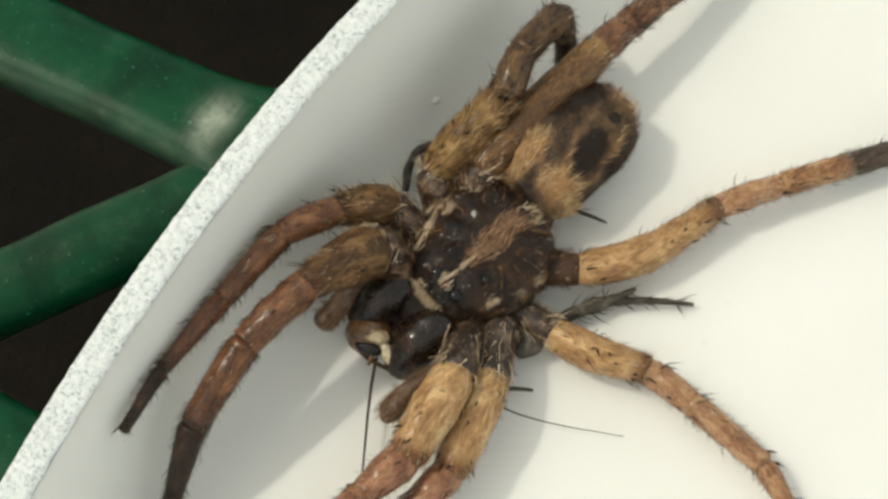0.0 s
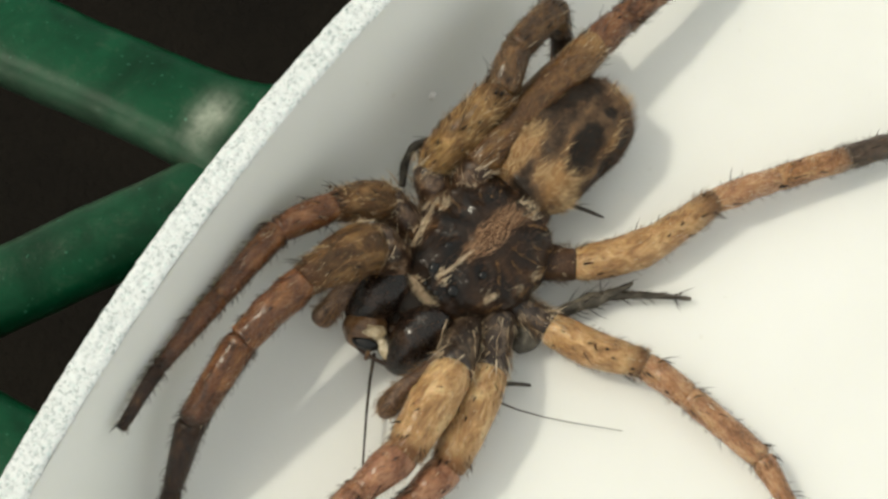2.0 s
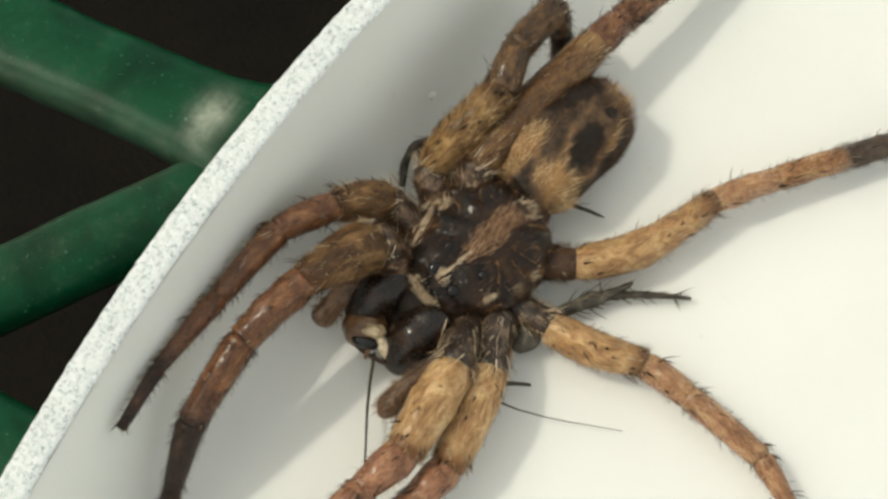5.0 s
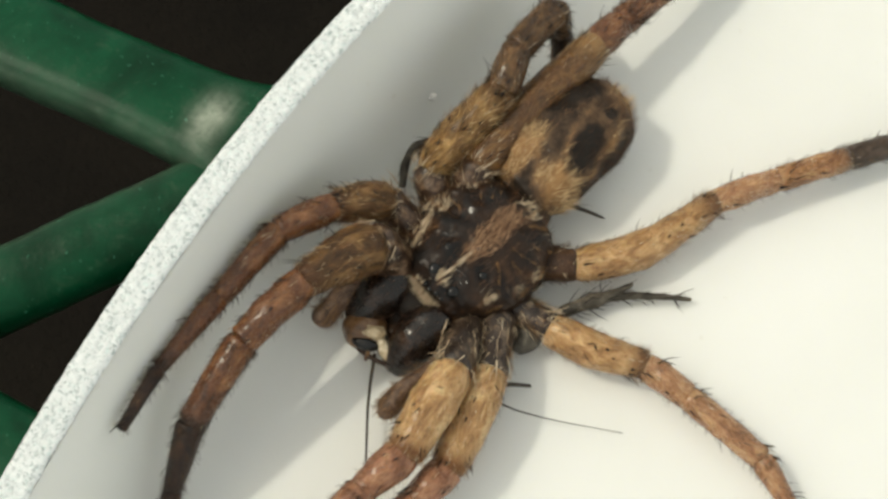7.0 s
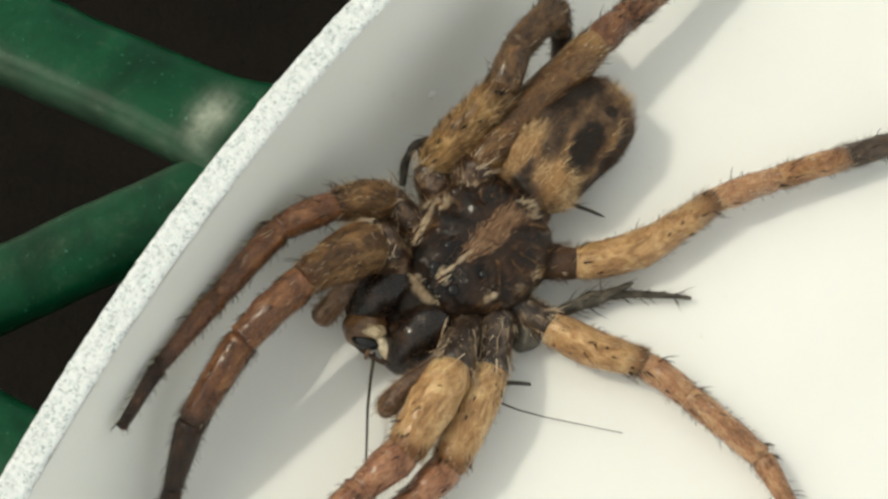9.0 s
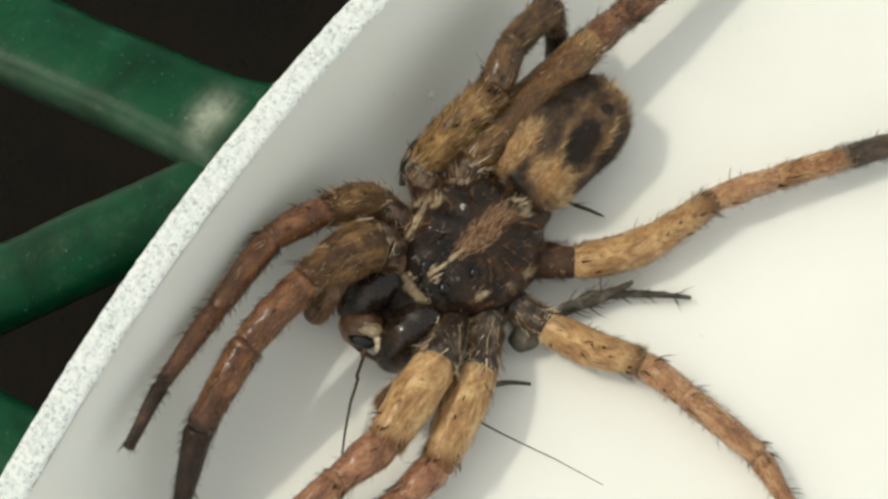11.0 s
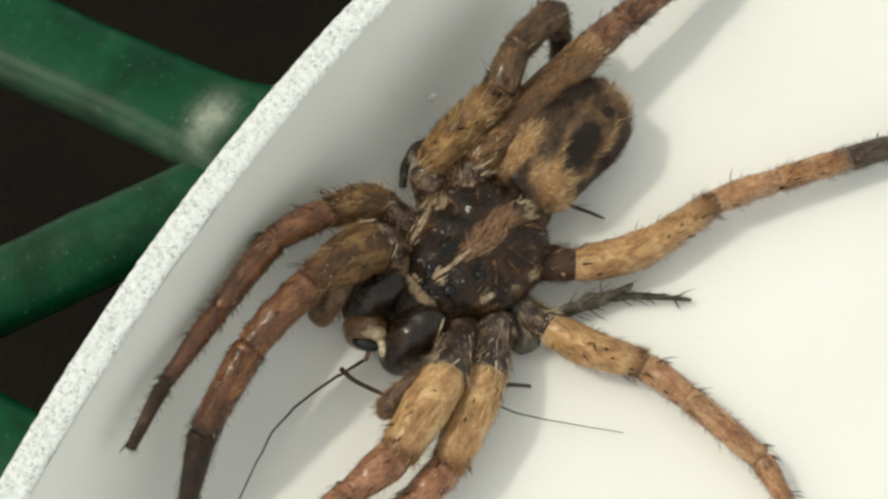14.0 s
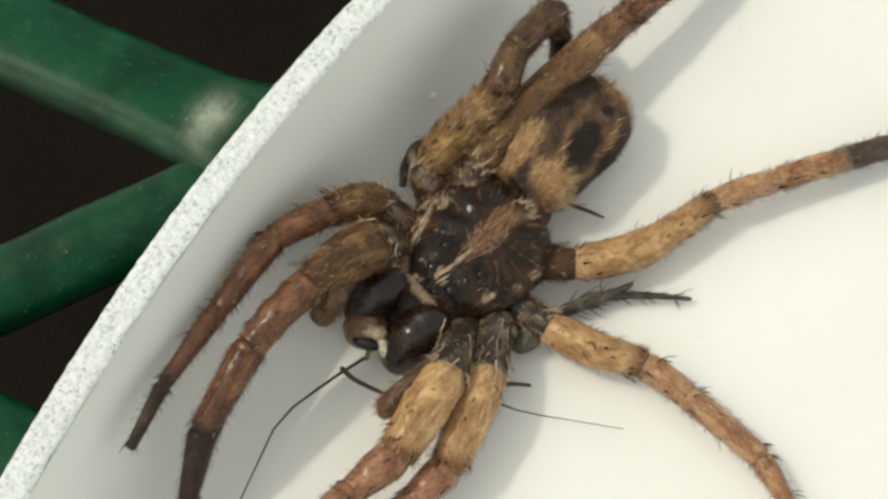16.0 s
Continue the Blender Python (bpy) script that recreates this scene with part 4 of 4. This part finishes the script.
# ---- prey ----
# the feelers' places from root to tip, at the times when they change
FEELER = [
    (0, [(-3.57, -6.65, 1.60), (-3.81, -8.12, 1.45), (-3.97, -9.61, 1.31), (-4.09, -11.10, 1.15), (-4.20, -12.58, 1.00), (-4.28, -14.07, 0.84), (-4.35, -15.56, 0.68), (-4.42, -17.05, 0.52), (-4.49, -18.54, 0.36)]),
    (3.5, [(-3.53, -6.61, 1.60), (-3.75, -8.09, 1.47), (-3.89, -9.58, 1.32), (-3.97, -11.07, 1.17), (-4.04, -12.56, 1.01), (-4.07, -14.05, 0.86), (-4.09, -15.54, 0.71), (-4.11, -17.03, 0.55), (-4.14, -18.53, 0.40)]),
    (9.2, [(-3.54, -6.63, 1.60), (-3.75, -8.11, 1.47), (-3.88, -9.60, 1.33), (-3.91, -11.09, 1.17), (-3.94, -12.58, 1.00), (-3.96, -14.07, 0.86), (-3.98, -15.57, 0.72), (-4.00, -17.06, 0.59), (-4.02, -18.55, 0.45)]),
    (11.3, [(-4.08, -6.52, 1.60), (-4.71, -7.88, 1.50), (-5.32, -9.25, 1.38), (-5.73, -10.67, 1.11), (-5.98, -12.14, 0.93), (-6.12, -13.62, 0.82), (-6.25, -15.11, 0.71), (-6.38, -16.60, 0.59), (-6.52, -18.09, 0.48)]),
    (11.5, [(-4.11, -6.50, 1.60), (-4.89, -7.77, 1.50), (-5.63, -9.05, 1.37), (-6.32, -10.36, 1.20), (-6.89, -11.72, 1.01), (-7.01, -13.18, 0.81), (-6.92, -14.66, 0.68), (-6.82, -16.14, 0.54), (-6.70, -17.62, 0.41)]),
    (11.7, [(-3.69, -6.69, 1.60), (-4.05, -8.15, 1.50), (-4.41, -9.60, 1.39), (-4.78, -11.05, 1.24), (-5.15, -12.49, 1.09), (-5.48, -13.94, 0.91), (-5.75, -15.40, 0.70), (-6.03, -16.86, 0.50), (-6.31, -18.32, 0.29)]),
    (11.9, [(-3.78, -6.74, 1.60), (-3.89, -8.23, 1.49), (-4.00, -9.72, 1.37), (-4.13, -11.21, 1.20), (-4.27, -12.69, 1.03), (-4.31, -14.18, 0.86), (-4.35, -15.67, 0.68), (-4.38, -17.16, 0.51), (-4.41, -18.65, 0.34)]),
    (12.1, [(-3.84, -6.92, 1.60), (-4.09, -8.39, 1.45), (-4.31, -9.87, 1.27), (-4.51, -11.34, 1.09), (-4.67, -12.83, 0.92), (-4.80, -14.31, 0.78), (-4.92, -15.80, 0.63), (-5.05, -17.29, 0.48), (-5.18, -18.78, 0.33)]),
    (12.3, [(-4.14, -7.06, 1.60), (-4.44, -8.53, 1.48), (-4.75, -9.99, 1.33), (-5.05, -11.45, 1.15), (-5.32, -12.91, 0.97), (-5.46, -14.40, 0.82), (-5.61, -15.88, 0.68), (-5.75, -17.37, 0.53), (-5.90, -18.85, 0.38)]),
    (12.4, [(-4.14, -7.06, 1.60), (-4.39, -8.53, 1.48), (-4.65, -10.00, 1.34), (-4.91, -11.47, 1.17), (-5.17, -12.94, 1.00), (-5.32, -14.42, 0.83), (-5.47, -15.90, 0.65), (-5.62, -17.38, 0.48), (-5.78, -18.87, 0.31)]),
    (12.5, [(-4.14, -6.87, 1.60), (-5.21, -7.92, 1.49), (-5.49, -9.39, 1.43), (-5.84, -10.84, 1.29), (-6.22, -12.28, 1.09), (-6.53, -13.74, 0.93), (-6.78, -15.21, 0.80), (-7.02, -16.68, 0.67), (-7.27, -18.16, 0.54)]),
    (12.6, [(-4.14, -7.08, 1.60), (-5.42, -7.86, 1.51), (-6.70, -8.64, 1.43), (-7.89, -9.54, 1.30), (-9.05, -10.48, 1.15), (-10.20, -11.43, 1.01), (-11.06, -12.65, 0.91), (-11.91, -13.89, 0.81), (-12.76, -15.12, 0.72)]),
    (12.8, [(-4.14, -6.97, 1.60), (-5.36, -7.83, 1.50), (-6.60, -8.67, 1.38), (-7.97, -9.25, 1.18), (-9.27, -9.96, 0.98), (-9.79, -11.37, 0.93), (-10.34, -12.76, 0.87), (-10.90, -14.15, 0.81), (-11.45, -15.55, 0.75)]),
    (13.2, [(-4.14, -6.98, 1.60), (-5.41, -7.76, 1.47), (-6.65, -8.60, 1.35), (-7.83, -9.52, 1.26), (-8.88, -10.58, 1.16), (-9.51, -11.94, 1.03), (-10.12, -13.31, 0.90), (-10.72, -14.67, 0.77), (-11.32, -16.04, 0.64)]),
    (16, [(-4.09, -6.88, 1.60), (-5.36, -7.67, 1.47), (-6.59, -8.52, 1.35), (-7.79, -9.41, 1.25), (-8.77, -10.54, 1.14), (-9.38, -11.90, 1.01), (-9.99, -13.27, 0.89), (-10.60, -14.63, 0.77), (-11.21, -16.00, 0.65)]),
]
FEELER_FAR = [
    (0, [(2.55, -8.94, 1.00), (3.86, -9.50, 0.93), (5.22, -9.88, 0.81), (6.61, -10.15, 0.69), (8.01, -10.37, 0.60), (9.41, -10.60, 0.52)]),
    (9.2, [(2.58, -9.01, 1.00), (3.89, -9.56, 0.92), (5.26, -9.93, 0.82), (6.64, -10.20, 0.69), (8.03, -10.48, 0.60), (9.42, -10.76, 0.51)]),
    (11.3, [(1.95, -10.33, 1.00), (3.19, -11.01, 0.92), (4.46, -11.63, 0.81), (5.74, -12.25, 0.69), (6.97, -12.94, 0.57), (8.20, -13.63, 0.44)]),
    (11.5, [(1.95, -9.94, 1.00), (3.31, -10.35, 0.92), (4.67, -10.72, 0.79), (6.03, -11.10, 0.67), (7.39, -11.51, 0.57), (8.75, -11.92, 0.47)]),
    (11.7, [(2.09, -10.20, 1.00), (3.49, -10.44, 0.92), (4.90, -10.57, 0.80), (6.31, -10.67, 0.67), (7.72, -10.80, 0.57), (9.13, -10.93, 0.47)]),
    (12.1, [(2.10, -9.36, 1.00), (3.31, -10.09, 0.92), (4.71, -10.34, 0.80), (6.12, -10.45, 0.69), (7.53, -10.52, 0.60), (8.95, -10.60, 0.51)]),
    (12.5, [(2.09, -10.09, 1.00), (3.46, -10.47, 0.92), (4.86, -10.65, 0.80), (6.27, -10.74, 0.68), (7.69, -10.85, 0.58), (9.10, -10.96, 0.48)]),
    (12.8, [(2.40, -8.98, 1.00), (3.72, -9.48, 0.93), (5.09, -9.86, 0.81), (6.46, -10.19, 0.68), (7.82, -10.60, 0.59), (9.17, -11.02, 0.49)]),
    (13.2, [(2.57, -9.14, 1.00), (3.89, -9.67, 0.92), (5.27, -9.99, 0.81), (6.67, -10.21, 0.69), (8.06, -10.46, 0.60), (9.46, -10.71, 0.51)]),
    (16, [(2.57, -9.05, 1.00), (3.90, -9.54, 0.92), (5.29, -9.83, 0.81), (6.69, -10.03, 0.69), (8.09, -10.26, 0.60), (9.48, -10.48, 0.51)]),
]


def build_cricket():
    rng = random.Random(5)
    cricket = tagged(new("cricket"), "brown half-eaten cricket held under the spider's jaws", "cricket")
    part("body", tube([(-2.53, -5.54, 1.20), (0.48, -3.39, 1.40), (3.56, -0.46, 1.30), (5.47, 1.64, 1.00)], [0.9, 1.3, 1.25, 0.7], 8, 22), UMBER, cricket, "dark brown body")
    head_at = Vector((-4.01, -5.33, 1.75))
    head = part("head", ball(1.2, 1.15, 1.15, 0.06, 4.0), PREY, cricket, "shiny brown head", shift(head_at))
    part("face", ball(0.74, 0.40, 0.34, 0.35, 2.0), CREAM, head, "cream face plate", shift((0.42, -0.40, 0.80)) @ pose(0, 0, 0, 20, 0, -18))
    part("mandible", tube([(0.85, -0.65, 0.50), (1.20, -1.35, 0.30), (1.55, -2.0, 0.0)], [0.30, 0.36, 0.20], 6, 14, 0.2), CREAM, head, "pale mouthpart")
    part("eye", ball(0.80, 0.36, 0.34, 0.10, 1.0), EYEBALL, head, "black compound eye", shift((0.06, -0.96, 0.50)) @ pose(0, 0, 0, 25, 0, -20))
    part("feeler_base", tube([(0.36, -0.75, 0.62), (0.26, -1.20, 0.35), (0.06, -1.68, -0.08)], [0.17, 0.15, 0.10], 5, 12), PREY, head, "tan root of the feeler")
    swing = part("palp", tube([(-0.5, -0.9, 0.1), (0.2, -1.5, 0.0), (1.2, -2.0, -0.1), (1.9, -2.3, -0.1)], [0.14, 0.13, 0.12, 0.08], 6, 10), UMBER, head, "thin dark mouth feeler")
    part("palp", tube([(0.9, -0.7, 0.1), (1.3, -1.5, 0.1), (1.7, -2.2, 0.0)], [0.16, 0.14, 0.08], 6, 10), UMBER, head)
    for line, rad, spines in CRICKET_LEGS:
        leg = part("leg", tube(line, rad, 8, 12, 0.12), GREY_LEG, cricket, "thin dark grey spiny leg")
        if spines:
            part("spine_fringe", hairs(tube_hair(rng, line, rad, spines, 0.9, 0.07, 0.65, 8)), BRISTLE, leg)
    pieces = []
    for rows, thick in ((FEELER, 0.085), (FEELER_FAR, 0.050)):
        n = len(rows[0][1]) - 1
        chain = []
        for i in range(n):
            length = (Vector(rows[0][1][i + 1]) - Vector(rows[0][1][i])).length
            a, b = thick * (0.42 + 0.75 * (1 - i / n) ** 2), thick * (0.42 + 0.75 * (1 - (i + 1) / n) ** 2)
            chain.append(part("feeler", tube([(0, 0, 0), (0, length / 2, 0), (0, length, 0)], [a, (a + b) / 2, b], 3, 8, 0.02), THREAD, cricket))
        pieces.append((chain, rows))
    return head, swing, pieces


CRICKET_LEGS = [
    ([(5.31, -5.17, 1.00), (6.70, -4.09, 1.00), (8.10, -3.55, 0.90), (9.18, -3.17, 0.90), (10.33, -2.59, 0.90)], [0.30, 0.36, 0.46, 0.30, 0.08], 30),
    ([(8.42, -3.36, 0.80), (10.26, -3.23, 0.80), (11.96, -3.23, 0.60), (13.49, -3.33, 0.40)], [0.26, 0.22, 0.19, 0.10], 22),
    ([(2.57, -8.19, 0.70), (3.62, -8.04, 0.60), (4.68, -8.11, 0.50)], [0.16, 0.14, 0.10], 0),
    ([(-0.44, 5.44, 2.00), (-1.37, 5.14, 1.90), (-1.94, 4.25, 1.60), (-2.12, 2.99, 1.40)], [0.22, 0.24, 0.24, 0.20], 6),
    ([(7.07, 2.09, 0.70), (8.15, 1.69, 0.70), (8.95, 1.40, 0.50)], [0.12, 0.10, 0.05], 4),
    ([(5.31, -4.31, 1.30), (4.54, -5.54, 1.20), (3.94, -6.11, 1.00)], [0.7, 0.75, 0.5], 0)]

# ---- build ----
build_ground()
build_table()
build_plate()
build_crumb()
SHELL_OB, REAR_OB, JAW_OBS, PALP_OBS, LEG_OBS = build_spider()
HEAD_OB, SWING_OB, FEELER_OBS = build_cricket()

# seconds, and the drift of the fore body and of the abdomen, in millimetres
BODY_DRIFT = [(0, 0, 0), (4.5, 0, 0), (9.2, 0, 0), (11.3, -0.50, 0.12), (11.5, -0.52, 0.14), (12.0, -0.36, 0.08), (12.5, -0.18, 0.22), (13.0, -0.25, 0.12), (14.0, -0.18, 0.08), (16.0, -0.10, 0.05)]
REAR_DRIFT = [(0, 0, 0), (9.2, 0, 0), (11.3, -0.22, 0.14), (11.5, -0.22, 0.14), (12.5, -0.2, 0.12), (16.0, -0.18, 0.1)]
HEAD_DRIFT = [(0, 0, 0), (4.5, -0.05, 0.1), (9.2, -0.05, 0.05), (11.3, -0.25, 0.15), (11.7, -0.2, 0.2), (12.0, -0.45, 0.05), (12.5, -0.1, 0.0), (13.0, -0.05, 0.05), (16.0, -0.03, 0.05)]
SWING_DRIFT = [(0, 0, 0), (12.2, 0, 0), (12.5, -0.50, -0.95), (13.0, -0.72, -1.28), (16.0, -0.72, -1.28)]
PALP_DRIFT = [(0, 0, 0), (9.2, 0, 0), (11.3, -0.1, 0.1), (11.9, -0.25, 0.1), (12.2, -0.5, 0.15), (12.45, -0.55, 0.25), (12.7, -0.4, 0.1), (13.2, -0.1, 0.0), (16.0, -0.05, 0)]


def along(ob, drift):
    rest = ob.matrix_basis.copy()
    walk(ob, [(t, shift((x, y, 0)) @ rest) for t, x, y in drift])


def motions():
    along(SHELL_OB, BODY_DRIFT)
    along(REAR_OB, REAR_DRIFT)
    for ob in JAW_OBS:
        along(ob, BODY_DRIFT)
    along(HEAD_OB, HEAD_DRIFT)
    along(SWING_OB, SWING_DRIFT)
    along(PALP_OBS[0], BODY_DRIFT)
    along(PALP_OBS[1], PALP_DRIFT)
    for key, leg in LEG_OBS.items():
        rest = leg.matrix_basis.copy()
        (bx, by, ba), (cx, cy, ca) = MOVES[key]
        first = rest @ shift((bx, by, 0)) @ pose(0, 0, 0, 0, 0, ba)
        later = rest @ shift((cx, cy, 0)) @ pose(0, 0, 0, 0, 0, ca)
        walk(leg, [(0, rest), (4.5, rest), (9.2, rest), (11.3, first), (11.5, first), (12.1, later), (16.0, later)])
    for chain, rows in FEELER_OBS:
        for i, ob in enumerate(chain):
            keys = []
            for t, pts in rows:
                a, b = Vector(pts[i]), Vector(pts[i + 1])
                keys.append((t, shift(a) @ (b - a).to_track_quat("Y", "Z").to_matrix().to_4x4()))
            walk(ob, keys)


motions()
